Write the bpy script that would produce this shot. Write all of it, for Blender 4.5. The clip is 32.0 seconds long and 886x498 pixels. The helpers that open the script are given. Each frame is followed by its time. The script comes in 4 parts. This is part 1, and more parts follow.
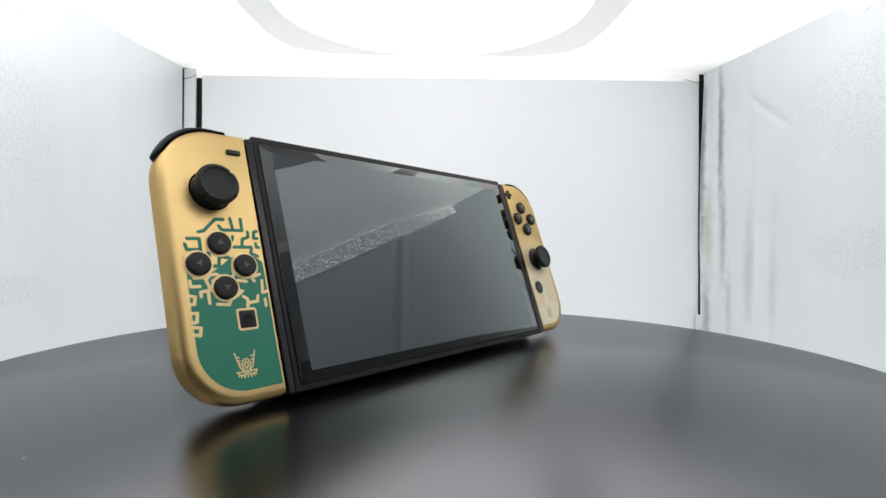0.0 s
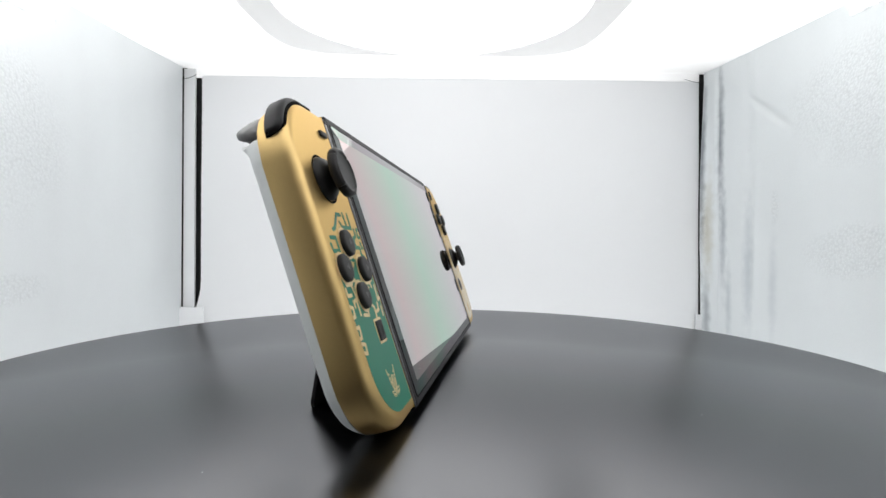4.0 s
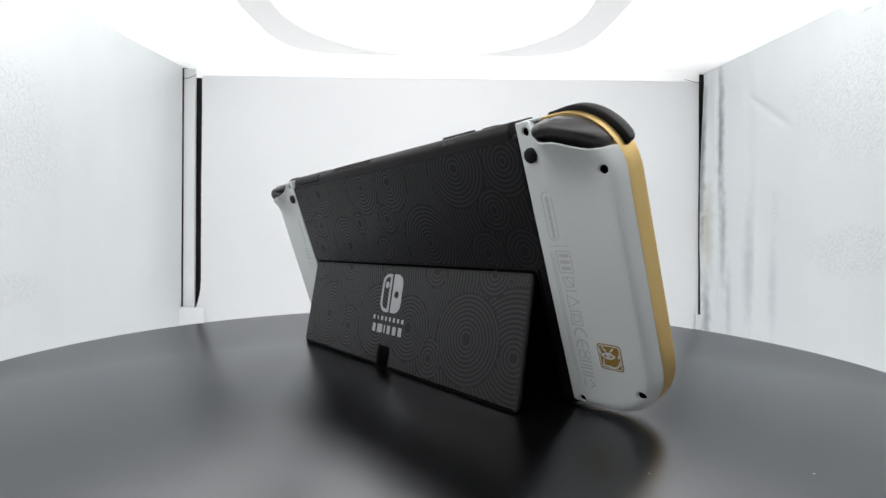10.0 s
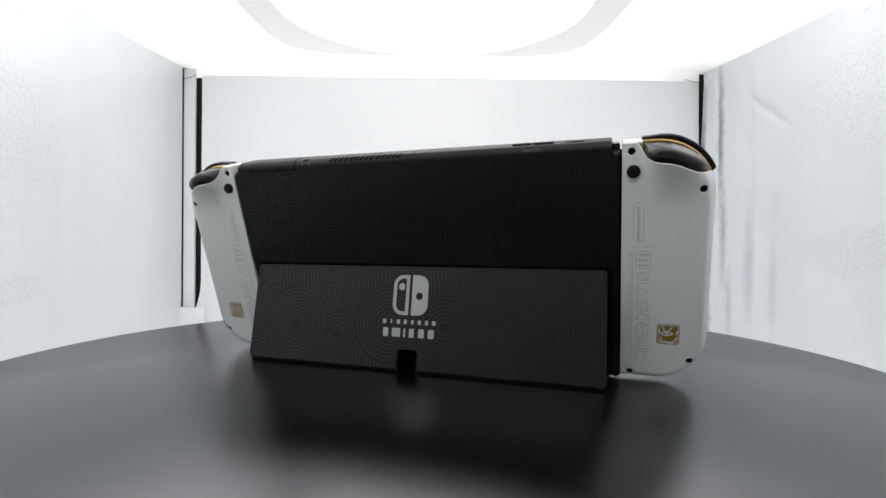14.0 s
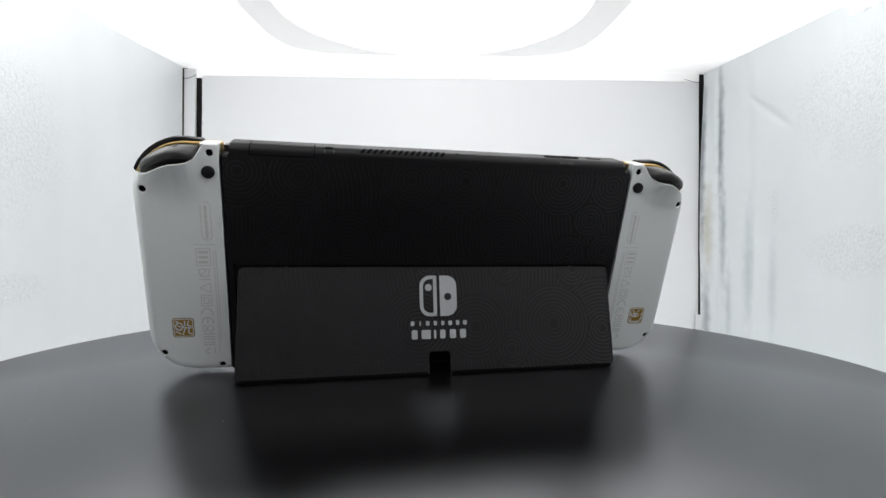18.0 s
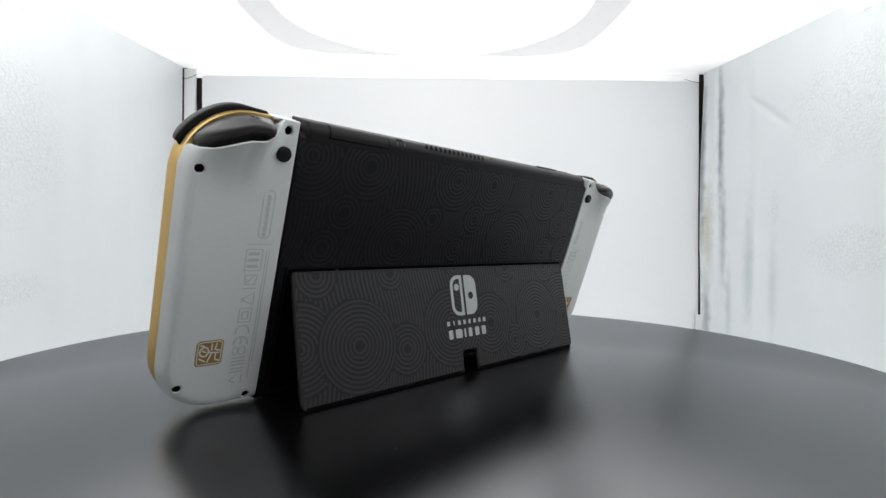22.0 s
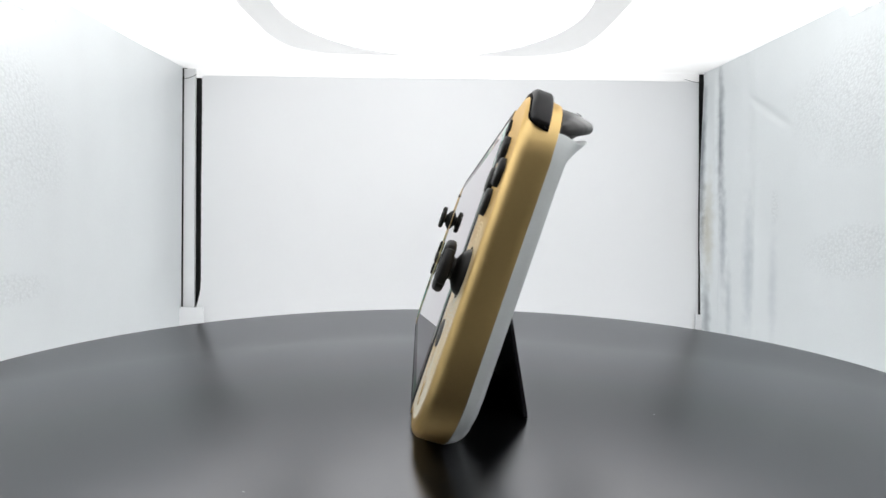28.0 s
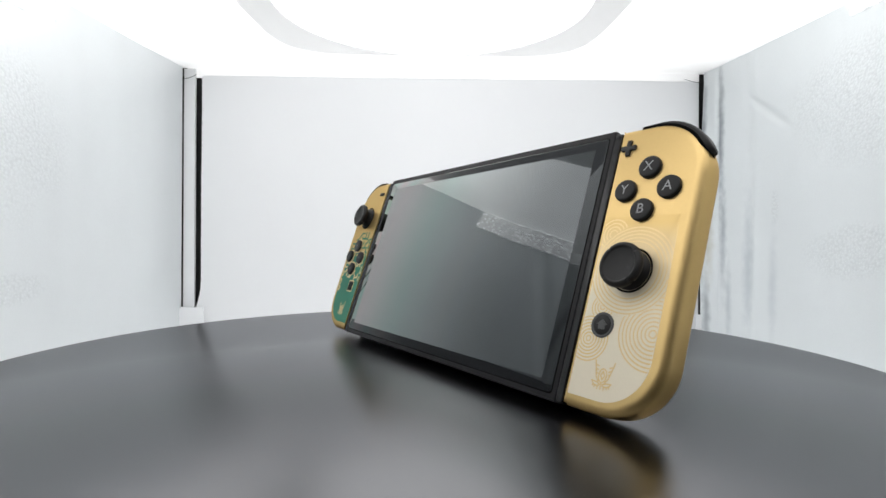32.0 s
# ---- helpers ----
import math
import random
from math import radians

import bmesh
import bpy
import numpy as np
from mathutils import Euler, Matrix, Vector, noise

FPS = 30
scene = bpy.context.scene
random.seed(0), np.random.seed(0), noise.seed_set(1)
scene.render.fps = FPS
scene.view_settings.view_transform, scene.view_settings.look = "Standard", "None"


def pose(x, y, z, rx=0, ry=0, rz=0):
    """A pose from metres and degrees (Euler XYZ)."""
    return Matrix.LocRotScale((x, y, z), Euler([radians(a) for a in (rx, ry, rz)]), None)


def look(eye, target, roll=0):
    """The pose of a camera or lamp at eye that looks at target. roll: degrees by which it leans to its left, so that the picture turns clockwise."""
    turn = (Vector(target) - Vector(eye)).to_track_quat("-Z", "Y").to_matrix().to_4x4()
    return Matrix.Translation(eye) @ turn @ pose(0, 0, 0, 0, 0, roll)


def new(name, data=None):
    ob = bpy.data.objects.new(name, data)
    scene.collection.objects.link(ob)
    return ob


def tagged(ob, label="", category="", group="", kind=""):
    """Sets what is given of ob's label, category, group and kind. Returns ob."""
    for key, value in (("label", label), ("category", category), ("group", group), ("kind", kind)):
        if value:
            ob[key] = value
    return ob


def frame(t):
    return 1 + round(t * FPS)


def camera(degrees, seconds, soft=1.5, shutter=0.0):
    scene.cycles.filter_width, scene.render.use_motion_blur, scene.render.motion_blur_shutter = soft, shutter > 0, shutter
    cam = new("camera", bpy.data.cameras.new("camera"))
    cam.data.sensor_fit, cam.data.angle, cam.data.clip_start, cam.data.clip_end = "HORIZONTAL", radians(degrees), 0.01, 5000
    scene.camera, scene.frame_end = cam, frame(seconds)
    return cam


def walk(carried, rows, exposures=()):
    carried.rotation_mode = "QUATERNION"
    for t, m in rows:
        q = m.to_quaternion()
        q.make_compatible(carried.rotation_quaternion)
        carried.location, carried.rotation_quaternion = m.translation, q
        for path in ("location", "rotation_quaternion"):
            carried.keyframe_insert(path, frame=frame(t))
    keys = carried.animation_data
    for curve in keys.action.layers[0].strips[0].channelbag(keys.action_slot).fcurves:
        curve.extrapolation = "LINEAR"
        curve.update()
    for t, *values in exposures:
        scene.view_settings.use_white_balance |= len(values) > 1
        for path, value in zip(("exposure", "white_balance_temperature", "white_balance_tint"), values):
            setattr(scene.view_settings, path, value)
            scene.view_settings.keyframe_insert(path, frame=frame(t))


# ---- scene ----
# One unit of the console's plan, in metres; lengths with U are in these units.
U = 0.00098
LEAN = 18.925          # degrees by which the console leans back
TURN_0, TURN = 48.124, 7.981   # turntable: start angle and degrees per second
SECONDS = 32.0

cam = camera(83.16, SECONDS, soft=1.5, shutter=0.5)
EYE = Vector((0.0, -250.47 * U, 55.99 * U))
VIEW = look(EYE, EYE + Vector((0.018358, 0.999831, -0.000751)), 0.343)
walk(cam, [(0.0, VIEW), (SECONDS, VIEW)])

# ---- light ----
world = bpy.data.worlds.new("dim_room")
world.use_nodes = True
world.node_tree.nodes["Background"].inputs[0].default_value = (0.02, 0.02, 0.022, 1)
scene.world = world
scene.view_settings.exposure = 0.0
LAMP, EDGE_GLOW, STRIP_GLOW, VEIL_GLOW = 2.06, 0.88, 1.5, 0.37      # glow of the ceiling sheet in its middle and towards its edges, of the glints added on the wall foil and of the middle cloth


# ---- materials ----
def material(name, color, rough=0.5, metal=0.0, grain=0.06, size=900.0, bump=0.04, ior=1.5, wear=25.0, coat=0.0, edge=(1, 1, 1)):
    """A painted or plastic surface: base colour varied at two scales, fine relief, uneven gloss."""
    m = bpy.data.materials.new(name)
    m.use_nodes = True
    nt = m.node_tree
    b = nt.nodes["Principled BSDF"]
    b.inputs["Metallic"].default_value = metal
    b.inputs["IOR"].default_value = ior
    b.inputs["Coat Weight"].default_value = coat
    b.inputs["Coat Roughness"].default_value = 0.34
    b.inputs["Specular Tint"].default_value = (*edge, 1)
    tc = nt.nodes.new("ShaderNodeTexCoord")
    fine = nt.nodes.new("ShaderNodeTexNoise")
    fine.inputs["Scale"].default_value = size
    fine.inputs["Detail"].default_value = 3
    big = nt.nodes.new("ShaderNodeTexNoise")
    big.inputs["Scale"].default_value = wear
    big.inputs["Detail"].default_value = 4
    add = nt.nodes.new("ShaderNodeMath")
    add.operation = "ADD"
    mix = nt.nodes.new("ShaderNodeMix")
    mix.data_type = "RGBA"
    mix.inputs[6].default_value = (*[c * (1 - grain) for c in color], 1)
    mix.inputs[7].default_value = (*[min(1, c * (1 + grain)) for c in color], 1)
    half = nt.nodes.new("ShaderNodeMath")
    half.operation = "MULTIPLY"
    half.inputs[1].default_value = 0.5
    rr = nt.nodes.new("ShaderNodeMapRange")
    rr.inputs["To Min"].default_value = rough * 0.88
    rr.inputs["To Max"].default_value = min(1, rough * 1.12)
    bp = nt.nodes.new("ShaderNodeBump")
    bp.inputs["Strength"].default_value = bump
    bp.inputs["Distance"].default_value = 0.0003
    for n in (fine, big):
        nt.links.new(tc.outputs["Object"], n.inputs["Vector"])
    nt.links.new(fine.outputs[0], add.inputs[0])
    nt.links.new(big.outputs[0], add.inputs[1])
    nt.links.new(add.outputs[0], half.inputs[0])
    nt.links.new(half.outputs[0], mix.inputs[0])
    nt.links.new(mix.outputs[2], b.inputs["Base Color"])
    nt.links.new(big.outputs[0], rr.inputs["Value"])
    nt.links.new(rr.outputs[0], b.inputs["Roughness"])
    nt.links.new(fine.outputs[0], bp.inputs["Height"])
    nt.links.new(bp.outputs[0], b.inputs["Normal"])
    return m


def laminate():
    """Dark satin laminate: a near-black ground under an even, softly mirroring skin."""
    m = bpy.data.materials.new("dark_laminate")
    m.use_nodes = True
    nt = m.node_tree
    ground = nt.nodes.new("ShaderNodeBsdfDiffuse")
    skin = nt.nodes.new("ShaderNodeBsdfAnisotropic")
    skin.distribution = "BECKMANN"
    skin.inputs["Color"].default_value = (0.93, 0.94, 0.97, 1)
    tc = nt.nodes.new("ShaderNodeTexCoord")
    big = nt.nodes.new("ShaderNodeTexNoise")
    big.inputs["Scale"].default_value = 45.0
    big.inputs["Detail"].default_value = 3
    skin.inputs["Roughness"].default_value = 0.28
    tone = nt.nodes.new("ShaderNodeMix")
    tone.data_type = "RGBA"
    tone.inputs[6].default_value = (0.0028, 0.0028, 0.0031, 1)
    tone.inputs[7].default_value = (0.0036, 0.0036, 0.0040, 1)
    fr = nt.nodes.new("ShaderNodeFresnel")
    fr.inputs["IOR"].default_value = 1.5
    flat = nt.nodes.new("ShaderNodeMapRange")              # the rough skin mirrors less at flat angles than polished glass
    flat.inputs["From Min"].default_value = 0.04
    flat.inputs["From Max"].default_value = 0.50
    flat.inputs["To Min"].default_value = 0.120
    flat.inputs["To Max"].default_value = 0.42
    mix = nt.nodes.new("ShaderNodeMixShader")
    L = nt.links.new
    L(tc.outputs["Object"], big.inputs["Vector"])
    L(big.outputs[0], tone.inputs[0])
    L(tone.outputs[2], ground.inputs["Color"])
    L(fr.outputs[0], flat.inputs["Value"])
    L(flat.outputs[0], mix.inputs[0])
    L(ground.outputs[0], mix.inputs[1])
    L(skin.outputs[0], mix.inputs[2])
    L(mix.outputs[0], nt.nodes["Material Output"].inputs["Surface"])
    return m


GOLD = material("champagne_gold_paint", (0.60, 0.425, 0.180), 0.42, 0.95, coat=0.22, edge=(0.80, 0.63, 0.40))
GOLD_PRINT = material("gold_print", (0.70, 0.52, 0.25), 0.4, 0.3, coat=0.3)
GREEN = material("green_print", (0.008, 0.165, 0.100), 0.46, ior=1.45)
WHITE = material("white_plastic", (0.76, 0.785, 0.78), 0.42)
BLACK = material("black_plastic", (0.0044, 0.0037, 0.0050), 0.5, ior=1.34)
SATIN = material("satin_black_plastic", (0.023, 0.0205, 0.020), 0.38, ior=1.6)
GLOSS = material("glossy_black_frame", (0.006, 0.006, 0.007), 0.24, ior=1.4)
RUBBER = material("black_rubber", (0.010, 0.0095, 0.0095), 0.5, ior=1.36)
PIT = material("dark_recess", (0.003, 0.003, 0.003), 0.7, ior=1.08)
SILVER = material("silver_print", (0.40, 0.41, 0.42), 0.4)
FAINT = material("faint_grey_print", (0.59, 0.60, 0.58), 0.4)
MARK = material("pale_letter_print", (0.26, 0.26, 0.27), 0.45)
ARROW = material("dark_grey_print", (0.05, 0.05, 0.05), 0.5)
FOIL_GOLD = material("gold_foil", (0.42, 0.25, 0.05), 0.3, 0.7)
PLATTER = laminate()
PAPER = material("white_sheet", (0.905, 0.912, 0.922), 0.6, grain=0.02)
DARK = material("dark_curtain", (0.03, 0.03, 0.03), 0.8)


RINGS = material("black_back_plastic", (0.0030, 0.0025, 0.0036), 0.56, ior=1.32)
RING_PALE = material("black_satin_print", (0.0031, 0.0026, 0.0037), 0.36, ior=1.43)
RINGS_STAND = material("dark_grey_stand_paint", (0.0095, 0.0083, 0.0096), 0.58, ior=1.38)
RING_GREY = material("dark_grey_satin_print", (0.0100, 0.0088, 0.0101), 0.36, ior=1.5)


def front_glass(name, color, ior, gain, rough, start):
    """Cover glass over black: mirrors more, with faint rainbow tints of its polarising film, the flatter it is seen."""
    m = bpy.data.materials.new(name)
    m.use_nodes = True
    nt = m.node_tree
    b = nt.nodes["Principled BSDF"]
    b.inputs["Base Color"].default_value = (*color, 1)
    b.inputs["Roughness"].default_value = rough
    b.inputs["IOR"].default_value = ior
    b.inputs["Specular Tint"].default_value = (0.90, 0.97, 1.0, 1)
    deep = nt.nodes.new("ShaderNodeBsdfAnisotropic")
    deep.inputs["Roughness"].default_value = 0.02
    tint = nt.nodes.new("ShaderNodeValToRGB")
    stops = ((0.44, (0.60, 0.64, 0.62)), (0.50, (0.49, 0.66, 0.59)), (0.56, (0.69, 0.58, 0.57)), (0.625, (0.48, 0.67, 0.60)), (0.66, (0.69, 0.60, 0.61)),
             (0.70, (0.48, 0.69, 0.62)), (0.745, (0.75, 0.59, 0.58)), (0.80, (0.57, 0.73, 0.62)), (0.86, (0.77, 0.70, 0.73)), (0.97, (0.9, 0.9, 0.9)))
    while len(tint.color_ramp.elements) < len(stops):
        tint.color_ramp.elements.new(0.5)
    for e, (at, c) in zip(tint.color_ramp.elements, stops):
        e.position = at
        e.color = (*[k * gain for k in c], 1)
    lw = nt.nodes.new("ShaderNodeLayerWeight")
    lw.inputs["Blend"].default_value = 0.5
    mr = nt.nodes.new("ShaderNodeMapRange")
    mr.interpolation_type = "SMOOTHSTEP"
    mr.inputs["From Min"].default_value = start
    mr.inputs["From Max"].default_value = 0.80
    mix = nt.nodes.new("ShaderNodeMixShader")
    nt.links.new(lw.outputs["Facing"], mr.inputs["Value"])
    nt.links.new(lw.outputs["Facing"], tint.inputs[0])
    nt.links.new(tint.outputs[0], deep.inputs["Color"])
    nt.links.new(mr.outputs[0], mix.inputs[0])
    nt.links.new(b.outputs[0], mix.inputs[1])
    nt.links.new(deep.outputs[0], mix.inputs[2])
    nt.links.new(mix.outputs[0], nt.nodes["Material Output"].inputs["Surface"])
    return m


DISPLAY = front_glass("display_glass", (0.014, 0.017, 0.019), 1.69, 0.95, 0.005, 0.32)
GLASS = front_glass("bezel_glass", (0.008, 0.008, 0.009), 1.50, 0.62, 0.01, 0.46)


def glow(name, color, strength):
    m = bpy.data.materials.new(name)
    m.use_nodes = True
    nt = m.node_tree
    b = nt.nodes["Principled BSDF"]
    b.inputs["Base Color"].default_value = (0.8, 0.8, 0.8, 1)
    b.inputs["Roughness"].default_value = 0.7
    b.inputs["Emission Color"].default_value = (*color, 1)
    b.inputs["Emission Strength"].default_value = strength
    return m


def diffuser():
    """The sheet over the box glows most under its lamp and less towards its edges."""
    m = glow("glowing_diffuser", (1.0, 1.0, 1.0), LAMP)
    nt = m.node_tree
    tc = nt.nodes.new("ShaderNodeTexCoord")
    mp = nt.nodes.new("ShaderNodeMapping")
    mp.vector_type = "TEXTURE"
    mp.inputs["Location"].default_value = (-8 * U, 5 * U, 0)
    mp.inputs["Scale"].default_value = (420 * U, 330 * U, 1000)
    ln = nt.nodes.new("ShaderNodeVectorMath")
    ln.operation = "LENGTH"
    mr = nt.nodes.new("ShaderNodeMapRange")
    mr.interpolation_type = "SMOOTHSTEP"
    mr.inputs["From Min"].default_value = 0.45
    mr.inputs["From Max"].default_value = 1.05
    mr.inputs["To Min"].default_value = LAMP
    mr.inputs["To Max"].default_value = EDGE_GLOW
    nt.links.new(tc.outputs["Object"], mp.inputs[0])
    nt.links.new(mp.outputs[0], ln.inputs[0])
    nt.links.new(ln.outputs["Value"], mr.inputs["Value"])
    far = nt.nodes.new("ShaderNodeMapRange")               # it fades out beyond the lamp's reach, over the open front
    far.inputs["From Min"].default_value = 1.0
    far.inputs["From Max"].default_value = 1.45
    far.inputs["To Min"].default_value = 1.0
    far.inputs["To Max"].default_value = 0.1
    dim = nt.nodes.new("ShaderNodeMath")
    dim.operation = "MULTIPLY"
    nt.links.new(ln.outputs["Value"], far.inputs["Value"])
    nt.links.new(mr.outputs[0], dim.inputs[0])
    nt.links.new(far.outputs[0], dim.inputs[1])
    nt.links.new(dim.outputs[0], nt.nodes["Principled BSDF"].inputs["Emission Strength"])
    return m


DIFFUSER = diffuser()
VEIL = glow("thin_white_veil", (1.0, 1.0, 1.0), VEIL_GLOW)


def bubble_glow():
    # emission stands in for the lamp's glints on the foil bubbles
    m = glow("bubbled_foil_glint_glow", (1.0, 1.0, 1.0), STRIP_GLOW)
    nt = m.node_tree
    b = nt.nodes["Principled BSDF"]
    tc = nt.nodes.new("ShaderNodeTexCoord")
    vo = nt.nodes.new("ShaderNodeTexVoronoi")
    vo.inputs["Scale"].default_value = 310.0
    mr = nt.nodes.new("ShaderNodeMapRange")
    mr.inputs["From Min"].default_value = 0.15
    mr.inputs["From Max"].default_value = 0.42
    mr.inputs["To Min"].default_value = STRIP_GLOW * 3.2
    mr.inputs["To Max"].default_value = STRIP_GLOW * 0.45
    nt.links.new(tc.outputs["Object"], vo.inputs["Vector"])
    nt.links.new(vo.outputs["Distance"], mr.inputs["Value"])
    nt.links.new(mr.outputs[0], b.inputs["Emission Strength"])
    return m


STRIP = bubble_glow()


def foil(name, color, patches, stains_and_reflections=()):
    """White bubbled foil: soft sheen, patches of small bubbles, long upright streaks, a few stain marks and painted
    reflections.
    """
    m = material(name, color, 0.34, 0.22)
    nt = m.node_tree
    b = nt.nodes["Principled BSDF"]
    L = nt.links.new
    base = b.inputs["Base Color"].links[0].from_socket

    def node(kind, **values):
        n = nt.nodes.new(kind)
        for k, v in values.items():
            n.inputs[k].default_value = v
        return n

    tc = node("ShaderNodeTexCoord")
    sep = node("ShaderNodeSeparateXYZ")
    L(tc.outputs["Object"], sep.inputs[0])
    vo = node("ShaderNodeTexVoronoi", Scale=520.0)
    vo.feature = "SMOOTH_F1"
    mask = node("ShaderNodeTexNoise", Scale=26.0, Detail=3.0)
    near = node("ShaderNodeMapRange", **{"From Min": 0.06, "From Max": 0.0, "To Min": 0.0, "To Max": 1.0})
    L(sep.outputs[1], near.inputs["Value"])
    level = near.outputs[0]
    # patches of bubbles: place along the wall, height, half sizes
    for y, z, wy, wz in patches:
        mp = nt.nodes.new("ShaderNodeMapping")
        mp.vector_type = "TEXTURE"
        mp.inputs["Location"].default_value = (0, y * U, z * U)
        mp.inputs["Scale"].default_value = (1000, wy * U, wz * U)
        L(tc.outputs["Object"], mp.inputs[0])
        ln = node("ShaderNodeVectorMath")
        ln.operation = "LENGTH"
        L(mp.outputs[0], ln.inputs[0])
        fall = node("ShaderNodeMapRange", **{"From Min": 1.25, "From Max": 0.45})
        L(ln.outputs["Value"], fall.inputs["Value"])
        most = node("ShaderNodeMath")
        most.operation = "MAXIMUM"
        L(level, most.inputs[0])
        L(fall.outputs[0], most.inputs[1])
        level = most.outputs[0]
    add = node("ShaderNodeMath")
    cut = node("ShaderNodeMapRange", **{"From Min": 0.85, "From Max": 1.35})
    L(mask.outputs[0], add.inputs[0])
    L(level, add.inputs[1])
    L(add.outputs[0], cut.inputs["Value"])
    bub = node("ShaderNodeBump", Distance=0.0004)
    stretch = nt.nodes.new("ShaderNodeMapping")
    stretch.inputs["Scale"].default_value = (12, 12, 1.6)
    streak = node("ShaderNodeTexNoise", Scale=1.0, Detail=2.0, Roughness=0.4)
    fb = node("ShaderNodeBump", Strength=0.22, Distance=0.02)
    L(tc.outputs["Object"], vo.inputs["Vector"])
    L(tc.outputs["Object"], mask.inputs["Vector"])
    L(tc.outputs["Object"], stretch.inputs[0])
    L(stretch.outputs[0], streak.inputs["Vector"])
    L(cut.outputs[0], bub.inputs["Strength"])
    L(vo.outputs["Distance"], bub.inputs["Height"])
    L(streak.outputs[0], fb.inputs["Height"])
    L(bub.outputs[0], fb.inputs["Normal"])
    L(fb.outputs[0], b.inputs["Normal"])
    # the colour is greyer between the bubbles and along the streaks
    tone = node("ShaderNodeMapRange", **{"From Min": 0.1, "From Max": 0.75, "To Min": 1.04, "To Max": 0.90})
    L(vo.outputs["Distance"], tone.inputs["Value"])
    t2 = node("ShaderNodeMix")
    t2.data_type = "FLOAT"
    t2.inputs[2].default_value = 1.0
    L(cut.outputs[0], t2.inputs[0])
    L(tone.outputs[0], t2.inputs[3])
    s2 = node("ShaderNodeMapRange", **{"From Min": 0.32, "From Max": 0.58, "To Min": 0.96, "To Max": 1.0})
    L(streak.outputs[0], s2.inputs["Value"])
    k = node("ShaderNodeMath")
    k.operation = "MULTIPLY"
    L(t2.outputs[0], k.inputs[0])
    L(s2.outputs[0], k.inputs[1])
    mul = node("ShaderNodeVectorMath")
    mul.operation = "SCALE"
    L(base, mul.inputs[0])
    L(k.outputs[0], mul.inputs["Scale"])
    out = mul.outputs[0]
    # stain marks, and dark streaks that paint in the corner gap's reflection: place along the wall, height, half sizes,
    # tint
    for y, z, wy, wz, tint in stains_and_reflections:
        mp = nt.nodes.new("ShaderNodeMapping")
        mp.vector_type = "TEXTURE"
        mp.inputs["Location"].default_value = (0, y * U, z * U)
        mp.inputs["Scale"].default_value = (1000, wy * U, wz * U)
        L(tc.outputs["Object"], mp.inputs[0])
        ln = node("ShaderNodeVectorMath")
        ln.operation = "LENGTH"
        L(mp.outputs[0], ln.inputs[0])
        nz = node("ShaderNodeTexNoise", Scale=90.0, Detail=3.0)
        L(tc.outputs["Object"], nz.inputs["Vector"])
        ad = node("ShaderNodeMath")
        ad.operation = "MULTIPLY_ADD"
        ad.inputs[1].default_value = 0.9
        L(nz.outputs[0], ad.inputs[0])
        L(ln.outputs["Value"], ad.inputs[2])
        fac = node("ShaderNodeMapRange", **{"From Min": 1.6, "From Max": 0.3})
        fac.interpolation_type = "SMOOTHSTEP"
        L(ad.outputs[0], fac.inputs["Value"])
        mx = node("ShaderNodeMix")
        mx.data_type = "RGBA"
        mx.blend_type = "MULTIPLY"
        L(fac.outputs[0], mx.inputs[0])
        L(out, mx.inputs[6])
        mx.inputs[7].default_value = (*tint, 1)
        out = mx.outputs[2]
    L(out, b.inputs["Base Color"])
    return m


FOIL = foil("bubbled_white_foil", (0.80, 0.83, 0.84), ((85, 140, 105, 75), (95, 25, 60, 14)))
# the dark upright streaks paint in the corner gap's reflection; the brown mark is a stain
FOIL_STAIN_REFLECTION = foil("creased_white_foil", (0.765, 0.80, 0.81), ((120, 175, 105, 62), (130, 55, 75, 26), (225, 98, 8, 22), (345, 95, 9, 55)),
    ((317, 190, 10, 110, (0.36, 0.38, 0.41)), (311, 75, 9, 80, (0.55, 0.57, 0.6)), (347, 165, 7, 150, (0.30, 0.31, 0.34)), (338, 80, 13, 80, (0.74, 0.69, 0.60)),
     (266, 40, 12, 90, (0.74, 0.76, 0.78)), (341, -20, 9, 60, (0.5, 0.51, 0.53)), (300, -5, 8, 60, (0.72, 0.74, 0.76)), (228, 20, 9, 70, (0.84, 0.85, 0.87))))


# ---- mesh helpers ----
def part(name, bm, mat, parent=None, label="", smooth=40):
    """One mesh object under a thing or part. bm is in metres."""
    me = bpy.data.meshes.new(name)
    bm.to_mesh(me)
    bm.free()
    for m in mat if isinstance(mat, (list, tuple)) else [mat]:
        me.materials.append(m)
    if smooth:
        me.polygons.foreach_set("use_smooth", [True] * len(me.polygons))
        me.set_sharp_from_angle(angle=radians(smooth))
    ob = new(name, me)
    ob.parent = parent
    if label:
        ob["label"] = label
    return ob


def ring_faces(bm, rings, closed=True, mat=0):
    """Bridge rows of vertices that have the same count."""
    for a, b in zip(rings, rings[1:]):
        n = len(a)
        for i in range(n if closed else n - 1):
            j = (i + 1) % n
            try:
                bm.faces.new((a[i], a[j], b[j], b[i])).material_index = mat
            except ValueError:
                pass


def offset(pts, d):
    """A closed counter-clockwise outline moved inwards by d."""
    out = []
    n = len(pts)
    for i in range(n):
        p, q, r = Vector(pts[i - 1]), Vector(pts[i]), Vector(pts[(i + 1) % n])
        e1, e2 = (q - p).normalized(), (r - q).normalized()
        n1, n2 = Vector((-e1.y, e1.x)), Vector((-e2.y, e2.x))
        m = (n1 + n2).normalized()
        out.append(q + m * d / max(0.4, m.dot(n1)))
    return out


